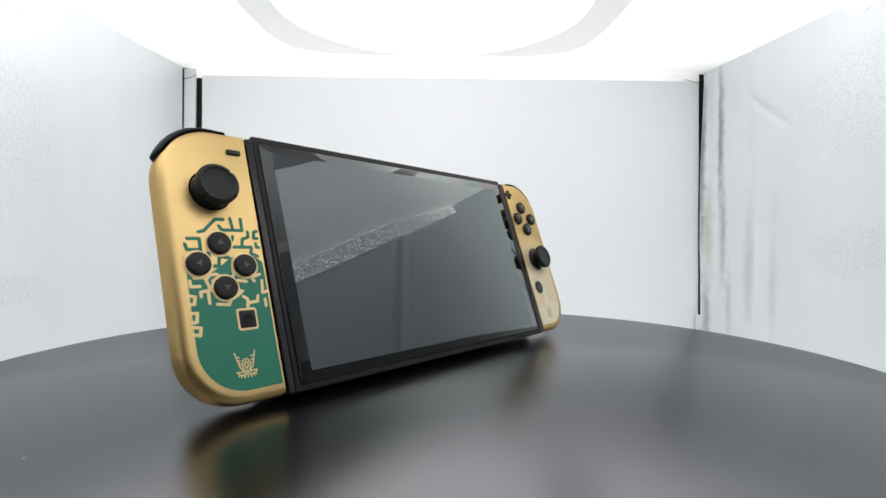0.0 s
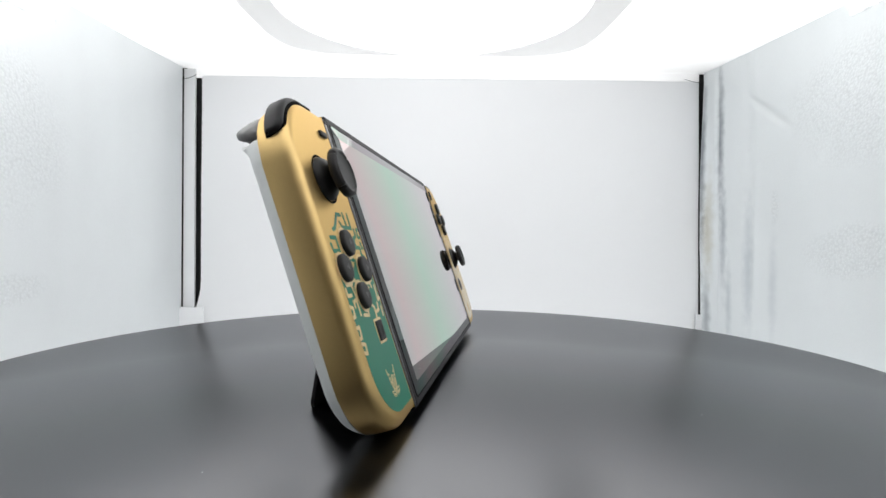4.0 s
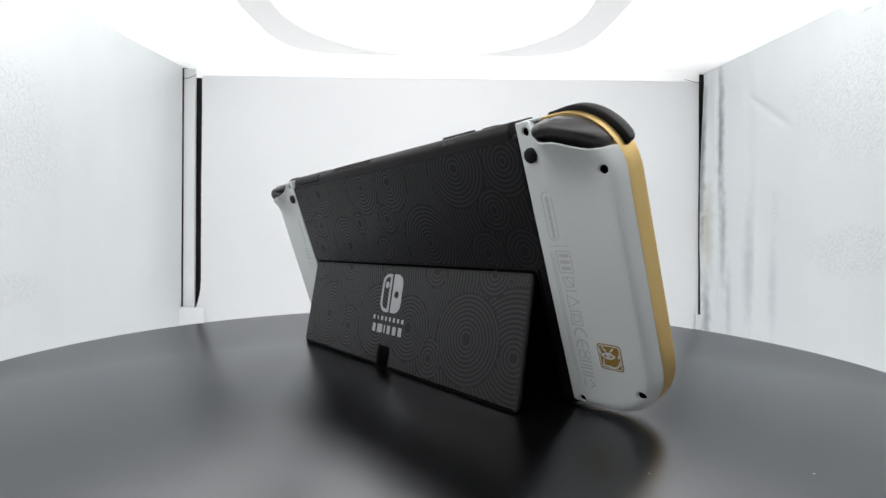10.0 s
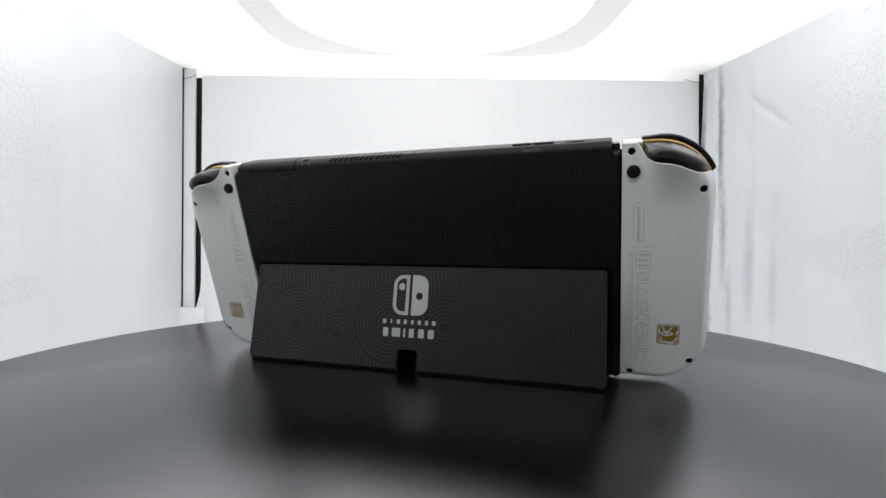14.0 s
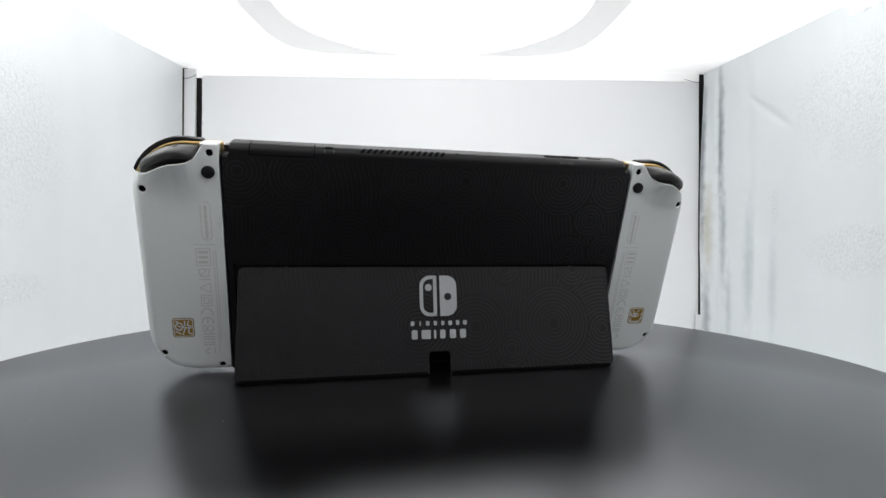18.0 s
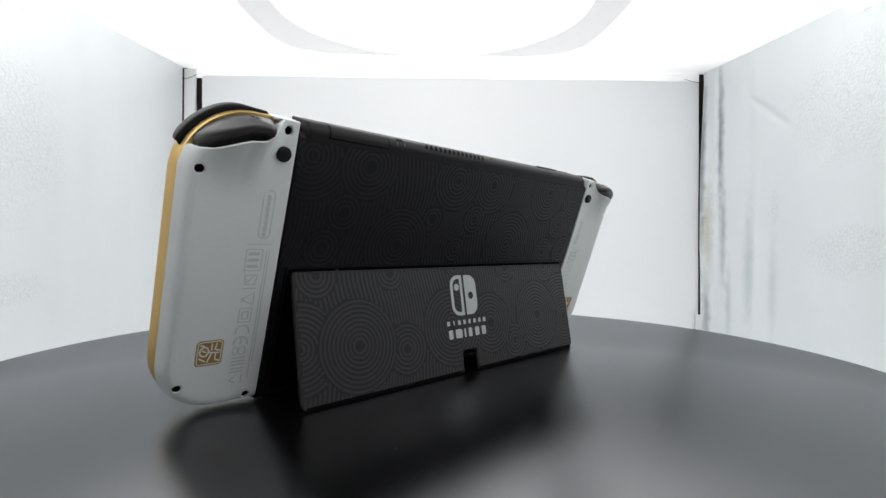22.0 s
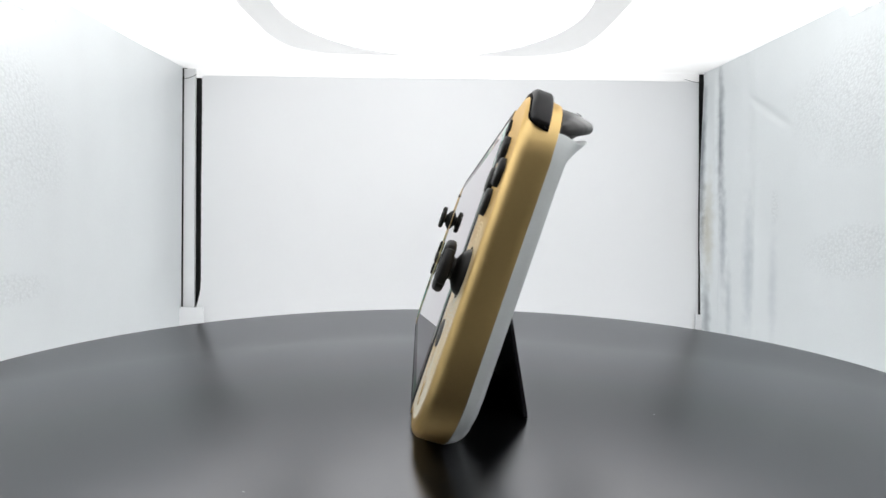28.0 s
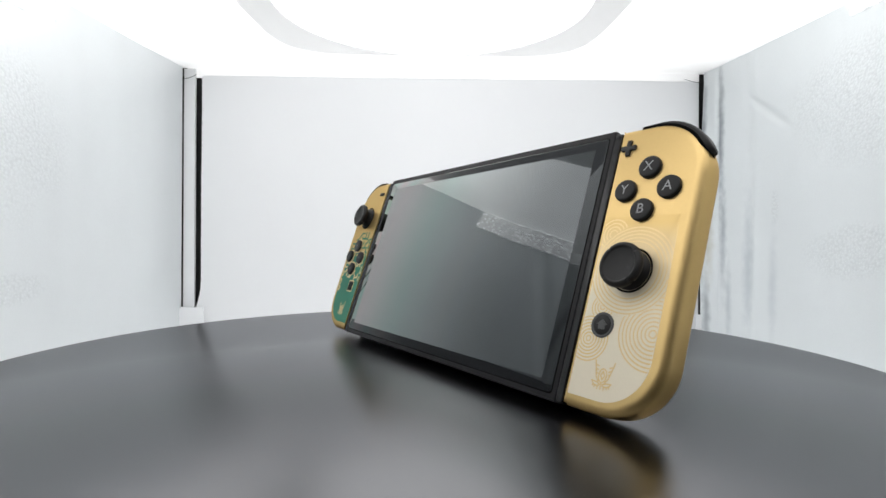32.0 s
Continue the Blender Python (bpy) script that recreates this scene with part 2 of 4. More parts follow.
def slab(pts, profile, bm=None, mat=0):
    """A prism over a closed outline (units U); profile: rows of (inset, height) from bottom to top."""
    bm = bm or bmesh.new()
    rings = [[bm.verts.new((p[0] * U, p[1] * U, w * U)) for p in offset(pts, d)] for d, w in profile]
    ring_faces(bm, rings, mat=mat)
    bm.faces.new(list(reversed(rings[0]))).material_index = mat
    bm.faces.new(rings[-1]).material_index = mat
    return bm


def rounded(x0, y0, x1, y1, radii, seg=8):
    """Counter-clockwise outline of a rectangle; radii: bottom-left, bottom-right, top-right, top-left."""
    rb = radii if isinstance(radii, (list, tuple)) else [radii] * 4
    out = []
    for (cx, cy, sx, sy, a), r in zip(((x0, y0, 1, 1, 180), (x1, y0, -1, 1, 270), (x1, y1, -1, -1, 0), (x0, y1, 1, -1, 90)), rb):
        if r <= 0:
            out.append((cx, cy))
            continue
        for i in range(seg + 1):
            t = radians(a + 90 * i / seg)
            out.append((cx + sx * r + r * math.cos(t), cy + sy * r + r * math.sin(t)))
    return out


def edge_round(w0, w1, r0, r1, seg=4):
    """Profile of a prism with rounded bottom and top edges."""
    rows = []
    for i in range(seg + 1):
        t = radians(90 * i / seg)
        rows.append((r0 * (1 - math.sin(t)), w0 + r0 * (1 - math.cos(t))))
    for i in range(seg + 1):
        t = radians(90 * i / seg)
        rows.append((r1 * (1 - math.cos(t)), w1 - r1 * (1 - math.sin(t))))
    out = [rows[0]]
    for r in rows[1:]:
        if abs(r[0] - out[-1][0]) + abs(r[1] - out[-1][1]) > 1e-6:
            out.append(r)
    return out


def lathe(cx, cy, profile, seg=40, bm=None, mat=0):
    """A turned body about an axis along w; profile: rows of (radius, height)."""
    bm = bm or bmesh.new()
    rings = []
    for r, w in profile:
        r = max(r, 0.01)
        rings.append([bm.verts.new(((cx + r * math.cos(2 * math.pi * i / seg)) * U, (cy + r * math.sin(2 * math.pi * i / seg)) * U, w * U)) for i in range(seg)])
    ring_faces(bm, rings, mat=mat)
    bm.faces.new(list(reversed(rings[0]))).material_index = mat
    bm.faces.new(rings[-1]).material_index = mat
    return bm


def mirror(pts):
    """An outline mirrored in u, kept counter-clockwise."""
    return [(-x, y) for x, y in reversed(pts)]


def box(x0, y0, z0, x1, y1, z1, bm=None, mat=0):
    """A box in metres."""
    bm = bm or bmesh.new()
    v = [bm.verts.new(p) for p in ((x0, y0, z0), (x1, y0, z0), (x1, y1, z0), (x0, y1, z0), (x0, y0, z1), (x1, y0, z1), (x1, y1, z1), (x0, y1, z1))]
    for f in ((3, 2, 1, 0), (4, 5, 6, 7), (0, 1, 5, 4), (1, 2, 6, 5), (2, 3, 7, 6), (3, 0, 4, 7)):
        bm.faces.new([v[i] for i in f]).material_index = mat
    return bm


def letters(text, size, cx, cy, w):
    """Flat letters of the built-in typeface, centred."""
    cu = bpy.data.curves.new("letters", "FONT")
    cu.body, cu.size, cu.align_x, cu.align_y = text, size * U, "CENTER", "CENTER"
    cu.extrude = 0.03 * U
    ob = bpy.data.objects.new("letters", cu)
    me = ob.to_mesh()
    bm = bmesh.new()
    bm.from_mesh(me)
    ob.to_mesh_clear()
    bpy.data.objects.remove(ob)
    bpy.data.curves.remove(cu)
    bmesh.ops.translate(bm, verts=bm.verts, vec=(cx * U, cy * U, w * U))
    return bm


def between(rows, x):
    """A value between the rows of (place, value)."""
    for (x0, y0), (x1, y1) in zip(rows, rows[1:]):
        if x <= x1:
            return y0 + (y1 - y0) * max(0.0, (x - x0) / (x1 - x0))
    return rows[-1][1]


def smooth_step(a, b, x):
    t = max(0.0, min(1.0, (x - a) / (b - a)))
    return t * t * (3 - 2 * t)


# ---- the light box ----
BACK, LEFT, RIGHT, FRONT = 353, -301, 328, -460     # inner faces of the walls, units U
ROOF, SLOPE = 272, 0.086                            # ceiling height at the back wall, rise per unit


def roof(y, x=0.0):
    """Height of the ceiling sheet: it dips towards the middle, then runs level to the front, a little higher on the right."""
    front = 260.0 + 5.5 * x / 315
    back = ROOF + SLOPE * (max(y, 110) - BACK)
    return front + (back - front) * smooth_step(40, 150, y)


def slabbed(name, x0, y0, z0, x1, y1, z1, mat, label, category):
    ob = part(name, box(x0 * U, y0 * U, z0 * U, x1 * U, y1 * U, z1 * U), mat, smooth=0)
    return tagged(ob, label, category, kind="structure")


def sheet(name, mat, label, along, across, point, thick):
    """A sheet with folds: point(a, c) gives its inner face, thick the shift to its outer face."""
    bm = bmesh.new()
    front = [[bm.verts.new(Vector(point(a, c)) * U) for c in across] for a in along]
    rear = [[bm.verts.new((Vector(point(a, c)) + Vector(thick)) * U) for c in across] for a in along]
    ring_faces(bm, front, closed=False)
    ring_faces(bm, rear, closed=False)
    for i in (0, -1):
        ring_faces(bm, [front[i], rear[i]], closed=False)
        ring_faces(bm, [[r[i] for r in front], [r[i] for r in rear]], closed=False)
    bmesh.ops.recalc_face_normals(bm, faces=bm.faces)
    ob = part(name, bm, mat)
    return tagged(ob, label, "wall", kind="structure")


def steps(a, b, n):
    return [a + (b - a) * i / n for i in range(n + 1)]


def fold(y, z, seed):
    """Depth of the soft creases of a hanging foil sheet, deeper towards the front."""
    n = noise.noise(Vector((y * 0.014, z * 0.004, seed)))
    m = noise.noise(Vector((y * 0.006, z * 0.006, seed + 7)))
    crease = sum(d * math.exp(-((y - c - t * z) / w) ** 2) for c, w, d, t in ((321, 3, 2.0 * (seed > 5), 0.01), (262, 9, 1.5 * (seed > 5), 0.02), (-60, 8, 6.0, 0.5), (-150, 10, 7.0, -0.35)))
    if seed > 5:                                        # a slanting crease high on the right sheet bounds a flat hollow below it
        along, off = ((y - 208) * 61 + (z - 173) * 45) / 75.8, ((y - 208) * 45 - (z - 173) * 61) / 75.8
        crease += 1.9 * math.exp(-(off / 4) ** 2) * smooth_step(-12, 15, along) * smooth_step(90, 55, along)
        crease += 0.9 * smooth_step(-6, 12, off) * smooth_step(198, 222, y) * smooth_step(20, 90, z) * smooth_step(330, 270, y)
    return 1.4 * n + 3.0 * m + crease


CORNER_GAP = [(-62, 0.3), (-20, 0.6), (25, 0.4), (60, -0.8), (150, -0.6), (185, 0.6), (220, 2.0), (260, 3.2)]   # height, width of the dark gap in the rear right corner
sheet("wall_left", FOIL, "white bubbled reflective foil sheet lining the light box", steps(FRONT, BACK - 2, 300), steps(-62, 276, 30),
      lambda y, z: (LEFT - abs(fold(y, z, 3.0)) * min(1, (BACK - y) / 12), y, min(z, roof(y, LEFT) - 0.5)), (-6, 0, 0))
sheet("wall_right", FOIL_STAIN_REFLECTION, "white bubbled reflective foil sheet lining the light box", steps(FRONT, BACK - 4, 460), steps(-62, 276, 150),
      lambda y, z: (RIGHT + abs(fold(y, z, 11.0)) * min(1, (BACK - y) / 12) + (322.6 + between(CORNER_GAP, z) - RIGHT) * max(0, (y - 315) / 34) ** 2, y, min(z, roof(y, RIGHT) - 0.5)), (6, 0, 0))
sheet("wall_back", PAPER, "smooth white back sheet of the light box", steps(-278.8, 322.5, 40), steps(-62, 262, 120),
      lambda x, z: (x - (7 * max(0, (20 - z) / 40) ** 2 + 0.5 * noise.noise(Vector((z * 0.25, 3, 1))) + 0.35 * noise.noise(Vector((z * 0.9, 8, 1))) if x < -278 else 0), BACK + 1.5 * noise.noise(Vector((x * 0.008, z * 0.008, 5))), z), (0, 3, 0))
slabbed("corner_post", -300.5, BACK + 1, -62, -287.5, BACK + 5, 270, PAPER, "white upright strip in the corner of the box", "post")
slabbed("lower_flap", -307, BACK - 6, -62, -273, BACK - 4, -15, PAPER, "white folded flap at the foot of the corner", "flap")
slabbed("lower_flap", 317, BACK - 6, -62, 335, BACK - 4, -22, PAPER, "white folded flap at the foot of the corner", "flap")
slabbed("wall_outer", -330, BACK + 14, -66, 360, BACK + 20, 300, DARK, "black outer cloth behind the back sheet", "wall")
slabbed("wall_outer", -324, FRONT, -66, -316, BACK + 14, 300, DARK, "black outer cloth beside the foil", "wall")
slabbed("wall_outer", 344, FRONT, -66, 352, BACK + 14, 300, DARK, "black outer cloth beside the foil", "wall")
slabbed("floor", -316, FRONT, -66, 344, BACK + 14, -62, PAPER, "white floor sheet of the light box", "floor")
slabbed("wall_room", -600, -760, -66, 600, -750, 500, DARK, "dark curtain of the room in front of the box", "wall")


def ceiling():
    bm = bmesh.new()
    ys = steps(FRONT, BACK + 6, 80)
    low = [[bm.verts.new(Vector((x, y, roof(y, x))) * U) for x in (-315, 343)] for y in ys]
    top = [[bm.verts.new(Vector((x, y, roof(y, x) + 4)) * U) for x in (-315, 343)] for y in ys]
    ring_faces(bm, low, closed=False)
    ring_faces(bm, top, closed=False)
    for i in (0, -1):
        ring_faces(bm, [low[i], top[i]], closed=False)
        ring_faces(bm, [[r[i] for r in low], [r[i] for r in top]], closed=False)
    box(-299 * U, (BACK + 5.5) * U, 261 * U, 325 * U, (BACK + 7) * U, 272.4 * U, bm)
    bmesh.ops.recalc_face_normals(bm, faces=bm.faces)
    return tagged(part("ceiling", bm, DIFFUSER, smooth=0), "glowing white diffuser sheet over the light box", "ceiling", kind="structure")


ceiling()


def lamp_veil():
    """A square of thin white cloth with a round opening, under the diffuser."""
    bm = bmesh.new()
    n = 96
    cy, r, lay = 162, 129, 1.6
    rings = []
    for dz in (lay, lay + 0.4):
        inner, outer = [], []
        for i in range(n):
            a = 2 * math.pi * i / n
            c, sn = math.cos(a), math.sin(a)
            k = (abs(c) ** 5 + abs(sn) ** 5) ** (-1 / 5)
            wob = 1.5 * noise.noise(Vector((c * 2, sn * 2, 4)))
            for row, rx, ry in ((inner, r * c, r * sn), (outer, (158 + wob) * k * c, (129.6 if sn > 0 else 262) * k * sn + wob)):
                row.append(bm.verts.new(Vector((rx - 2, cy + ry, roof(cy + ry, rx) - dz)) * U))
        rings += [inner, outer]
    ring_faces(bm, [rings[0], rings[1], rings[3], rings[2], rings[0]])
    bmesh.ops.recalc_face_normals(bm, faces=bm.faces)
    return tagged(part("lamp_veil", bm, VEIL), "thin white cloth square with a round opening below the lamp", "lamp cover", kind="structure")


lamp_veil()


def glint_strip(x0, x1, y0, y1):
    """A bubbled foil strip along the top of a side wall; its lamp glints are added as emission."""
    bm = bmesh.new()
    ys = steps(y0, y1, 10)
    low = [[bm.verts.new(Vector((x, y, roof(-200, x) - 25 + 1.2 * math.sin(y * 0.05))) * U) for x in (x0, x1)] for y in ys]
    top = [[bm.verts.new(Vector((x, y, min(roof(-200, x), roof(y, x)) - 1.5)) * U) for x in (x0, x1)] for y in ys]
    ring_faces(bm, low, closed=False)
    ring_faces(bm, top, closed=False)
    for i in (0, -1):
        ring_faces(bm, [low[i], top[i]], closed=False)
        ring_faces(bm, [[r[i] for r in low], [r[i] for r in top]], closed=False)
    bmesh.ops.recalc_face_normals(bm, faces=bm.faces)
    return tagged(part("foil_glint_strip", bm, STRIP, smooth=0), "bubbled foil strip along the top of a wall, its glints added as glow", "light", kind="structure")


def tie_wire(a, b):
    """A thin dark wire at a corner of the frame."""
    a, b = Vector(a) * U, Vector(b) * U
    q = (b - a).to_track_quat("Z", "Y").to_matrix().to_4x4()
    bm = bmesh.new()
    rings = []
    for t in steps(0, 1, 6):
        m = Matrix.Translation(a.lerp(b, t) - Vector((0, 0, 1.2 * U * math.sin(math.pi * t)))) @ q
        rings.append([bm.verts.new(m @ (Vector((math.cos(k), math.sin(k), 0)) * 0.3 * U)) for k in (0, 1.57, 3.14, 4.71)])
    ring_faces(bm, rings)
    bm.faces.new(list(reversed(rings[0])))
    bm.faces.new(rings[-1])
    return tagged(part("tie_wire", bm, DARK), "thin dark wire tied across the corner", "wire", kind="structure")


tie_wire((-301.5, 349, 256), (-284, 351, 262))
tie_wire((302, 351, 264), (329, 348, 258))
glint_strip(-301.5, -298.5, FRONT + 90, 146)
glint_strip(325.5, 328.5, FRONT + 90, 136)

# ---- turntable ----
turntable = tagged(new("turntable"), "round dark grey matt laminate turntable", "turntable")
turntable.location = (0, 0, -62 * U)


def circle(r, n=160):
    return [(r * math.cos(2 * math.pi * i / n), r * math.sin(2 * math.pi * i / n)) for i in range(n)]


part("base", slab(circle(120, 64), edge_round(0, 56, 1, 1)), BLACK, turntable)
platter = part("platter", slab(circle(210.5, 240), edge_round(56, 62, 0.4, 0.4, 2)), PLATTER, turntable)


def dust():
    rnd = random.Random(8)
    verts, faces = [], []
    for i in range(14):
        a, r, q = rnd.uniform(0, 2 * math.pi), 30 + 160 * math.sqrt(rnd.random()), rnd.uniform(0.08, 0.2)
        cx, cy, k = r * math.cos(a), r * math.sin(a), len(verts)
        verts += [((cx + dx * q) * U, (cy + dy * q) * U, (62.0 + dz * q) * U) for dx, dy, dz in ((1, 0, 0), (0, 1, 0), (-1, 0, 0), (0, -1, 0), (0, 0, 0.8))]
        faces += [(k, k + 1, k + 4), (k + 1, k + 2, k + 4), (k + 2, k + 3, k + 4), (k + 3, k, k + 4)]
    me = bpy.data.meshes.new("dust")
    me.from_pydata(verts, [], faces)
    me.materials.append(PAPER)
    ob = new("dust", me)
    ob.parent = platter
    return tagged(ob, "fine pale dust specks", kind="stuff")


dust()

# ---- the console ----
console = tagged(new("handheld_console"), "gold, green and black handheld game console leaning on its kickstand", "game console")
TILT = Matrix.Translation((2.675 * U, (51 * math.sin(radians(LEAN)) - 3.346) * U, (51 * math.cos(radians(LEAN)) + 5.5 * math.sin(radians(LEAN))) * U)) @ pose(0, 0, 0, 90 - LEAN)


def piece(name, bm, mat, parent=console, label="", smooth=40):
    """A part in the console's own plane: x along it, y up it, z out of its front."""
    bmesh.ops.recalc_face_normals(bm, faces=bm.faces)
    ob = part(name, bm, mat, parent, label, smooth)
    if parent is console:
        ob.matrix_basis = TILT
    return ob


def pinned(pts, profile, pin, bm=None, ease=lambda p: 1.0):
    """Like slab, but the edge at x = pin is rounded only slightly."""
    bm = bm or bmesh.new()
    rings = []
    for d, w in profile:
        row = []
        for p, q in zip(pts, offset(pts, d)):
            q = Vector(p).lerp(q, ease(p))
            x = p[0] - math.copysign(min(d, 0.35), p[0] - 0) * (-1 if abs(p[0]) <= abs(pin) + 0.6 else 0) if abs(abs(p[0]) - abs(pin)) < 0.6 else q[0]
            row.append(bm.verts.new((x * U, q[1] * U, w * U)))
        rings.append(row)
    ring_faces(bm, rings)
    bm.faces.new(list(reversed(rings[0])))
    bm.faces.new(rings[-1])
    return bm


def loft(sections, bm=None):
    bm = bm or bmesh.new()
    rings = [[bm.verts.new(Vector(p) * U) for p in sec] for sec in sections]
    ring_faces(bm, rings)
    bm.faces.new(list(reversed(rings[0])))
    bm.faces.new(rings[-1])
    return bm


def stroke(bm, pts, width, w, mat=0):
    """A flat painted line with round ends."""
    for i, (a, b) in enumerate(zip(pts, pts[1:])):
        a, b = Vector(a), Vector(b)
        t = math.atan2(b.y - a.y, b.x - a.x)
        out = []
        for c, t0 in ((b, -90), (a, 90)):
            for k in range(7):
                q = t + radians(t0 + 30 * k)
                out.append((c.x + width / 2 * math.cos(q), c.y + width / 2 * math.sin(q)))
        top = w + (0.006 * i if w > 0 else -0.006 * i)
        slab(out, [(0, w - math.copysign(0.05, w)), (0, top)], bm, mat)
    return bm


# body, screen
def block(x0, y0, x1, y1, r, profile, side=0.3):
    """A rounded block whose left and right edges stay nearly square."""
    bm = bmesh.new()
    rings = [[bm.verts.new((p[0] * U, p[1] * U, w * U)) for p in rounded(x0 + min(d, side), y0 + d, x1 - min(d, side), y1 - d, r, 3)] for d, w in profile]
    ring_faces(bm, rings)
    bm.faces.new(list(reversed(rings[0])))
    bm.faces.new(rings[-1])
    return bm


piece("body", block(-87.3, -51.4, 87.3, 51.7, 0.4, edge_round(-7.0, 6.8, 3.5, 0.7, 8)), BLACK, label="black plastic tablet body")
for sx in (-1, 1):
    a, b, c = sx * 87.32, sx * 90.3, sx * 90.95
    frame_side = piece("side_frame", block(min(a, b), -51.3, max(a, b), 50.0, 0.4, edge_round(0.6, 6.8, 0.2, 0.7, 4)), GLOSS, label="glossy black side frame")
    piece("rear_side", block(min(a, b), -50.7, max(a, b), 47.6, 0.4, edge_round(-6.95, 0.58, 2.2, 0.1, 5)), BLACK, frame_side)
    piece("rail", block(min(b, c), -50.5, max(b, c), 47.0, 0.1, [(0, -4.5), (0, 5.6)]), PIT, frame_side)
    piece("rail_tip", lathe(sx * 89.0, 48.7, [(0.8, 6.5), (0.8, 6.9), (0.6, 7.02)], 14), BLACK, frame_side)
piece("gasket", slab(rounded(-85.3, -49.1, 85.3, 49.1, 1.4, 4), [(0, 6.5), (0, 6.84)]), PIT)
screen = piece("screen_glass", slab(rounded(-84.9, -48.7, 84.9, 48.7, 1.2, 4), [(0, 6.5), (0, 6.95), (0.12, 7.02)]), GLASS, label="glossy black cover glass")
piece("display", slab(rounded(-79.6, -44.6, 79.6, 44.8, 0.3, 2), [(0, 6.9), (0, 7.06)]), DISPLAY, screen, "switched-off reflective display")

def circle_print(name, parent, circles, x0, y0, x1, y1, z, mat, pitch=1.76, gap=lambda x, y: False):
    """Printed rings round given centres, the earlier circle over the later; wavy upright lines fill the rest."""
    verts, faces = [], []

    def quad(q):
        k = len(verts)
        verts.extend((p[0] * U, p[1] * U, z * U) for p in q)
        faces.append((k, k + 1, k + 2, k + 3))

    def free(x, y, n):
        return x0 < x < x1 and y0 < y < y1 and not gap(x, y) and all(math.hypot(x - cx, y - cy) > r + 0.5 * pitch for cx, cy, r in circles[:n])

    for n, (cx, cy, r) in enumerate(circles):
        for k in range(int(r / pitch)):
            ro = r - k * pitch
            ri = max(0.05, ro - 0.52 * pitch)
            seg = max(16, int(ro * 5))
            for i in range(seg):
                a0, a1 = 2 * math.pi * i / seg, 2 * math.pi * (i + 1) / seg
                am, rm = (a0 + a1) / 2, (ro + ri) / 2
                if free(cx + rm * math.cos(am), cy + rm * math.sin(am), n):
                    quad([(cx + rr * math.cos(a), cy + rr * math.sin(a)) for rr, a in ((ri, a0), (ro, a0), (ro, a1), (ri, a1))])
    x = x0
    bend = lambda xx, y: 2.2 * math.sin(y * 0.11 + xx * 0.03) + 1.2 * math.sin(y * 0.05 + xx * 0.11)
    while x < x1 + 4:
        y = y0
        while y < y1:
            a, b = x + bend(x, y), x + bend(x, y + 1)
            if free(a + 0.3, y + 0.5, len(circles)):
                quad([(a, y), (a + 0.52 * pitch, y), (b + 0.52 * pitch, y + 1), (b, y + 1)])
            y += 1
        x += pitch
    me = bpy.data.meshes.new(name)
    me.from_pydata(verts, [], faces)
    me.materials.append(mat)
    ob = new(name, me)
    ob.parent = parent
    return tagged(ob, "satin printed rings and wavy lines", kind="stuff")


BACK_CIRCLES = [(-56.5, 40.5, 15), (-2.3, 23, 6.3), (40.5, 10, 15.5), (-30.5, 11.3, 16.3), (-72.8, 23.4, 7.6), (13.8, 39.5, 13), (-82, 40, 12.5), (-10, 40, 13.5), (68.2, 22.3, 6.6),
                (75, 8.5, 7), (60.5, 40, 12.3), (84.5, 41, 15), (6, 8.5, 5.5), (-64.5, 7, 8), (24, 22, 5), (-83, 8, 8)]
STAND_CIRCLES = [(-55.8, -27, 17.5), (60, -28.8, 17.3), (-32.5, -0.6, 7), (-67.3, -1, 8), (9.5, -26.8, 17), (-17, -27.5, 14), (42.5, -1.2, 7), (76.5, -1.6, 8), (-81.2, -30, 24), (5, 0, 4.5),
                 (84.5, -27, 16), (37, -33, 10), (-34, -38, 8)]

# back of the body
panel = piece("back_panel", slab(rounded(-90.1, 1.4, 90.1, 46.2, 0.6, 2), [(0, -6.9), (0, -7.05)]), RINGS, label="black back panel with printed rings")
circle_print("ring_print", panel, BACK_CIRCLES, -89.6, 1.8, 89.6, 45.6, -7.09, RING_PALE)
piece("stand_well", slab(rounded(-86.4, -46.5, 86.4, 0.9, 1.5, 3), [(0, -6.9), (0, -7.06)]), PIT)
def cover(x0, x1, o, low, w1):
    """A patch that follows the rounded upper rear edge of the body."""
    return loft([[(x, low, -7.0 - q)] + [(x, 48.2 + (3.5 + q) * math.sin(radians(t)), -3.5 - (3.5 + q) * math.cos(radians(t))) for t in range(0, 91, 15)]
                 + [(x, 51.7 + q, w1), (x, 50.5, w1), (x, 47.5, -3)] for x, q in ((x0, 0.0), (x0 + 0.15, o), (x1 - 0.15, o), (x1, 0.0))])


piece("cover_seam", cover(54.3, 79.8, 0.05, 47.4, 1.6), PIT)
piece("cartridge_cover", cover(54.75, 79.35, 0.13, 47.8, 1.2), BLACK)
def edge_patch(x0, x1, t0, t1, slant, o=0.06, mat=PIT, name="vent_slot"):
    """A slot or mark on the rounded upper rear edge, between two angles of its curve."""
    secs = []
    for t in steps(t0, t1, 5):
        sh = slant * (t - t0) / (t1 - t0)
        c, sn = math.cos(radians(t)), math.sin(radians(t))
        secs.append([(x + sh, 48.2 + r * sn, -3.5 - r * c) for x, r in ((x0, 3.2), (x1, 3.2), (x1, 3.5 + o), (x0, 3.5 + o))])
    return piece(name, loft(secs), mat, smooth=0)


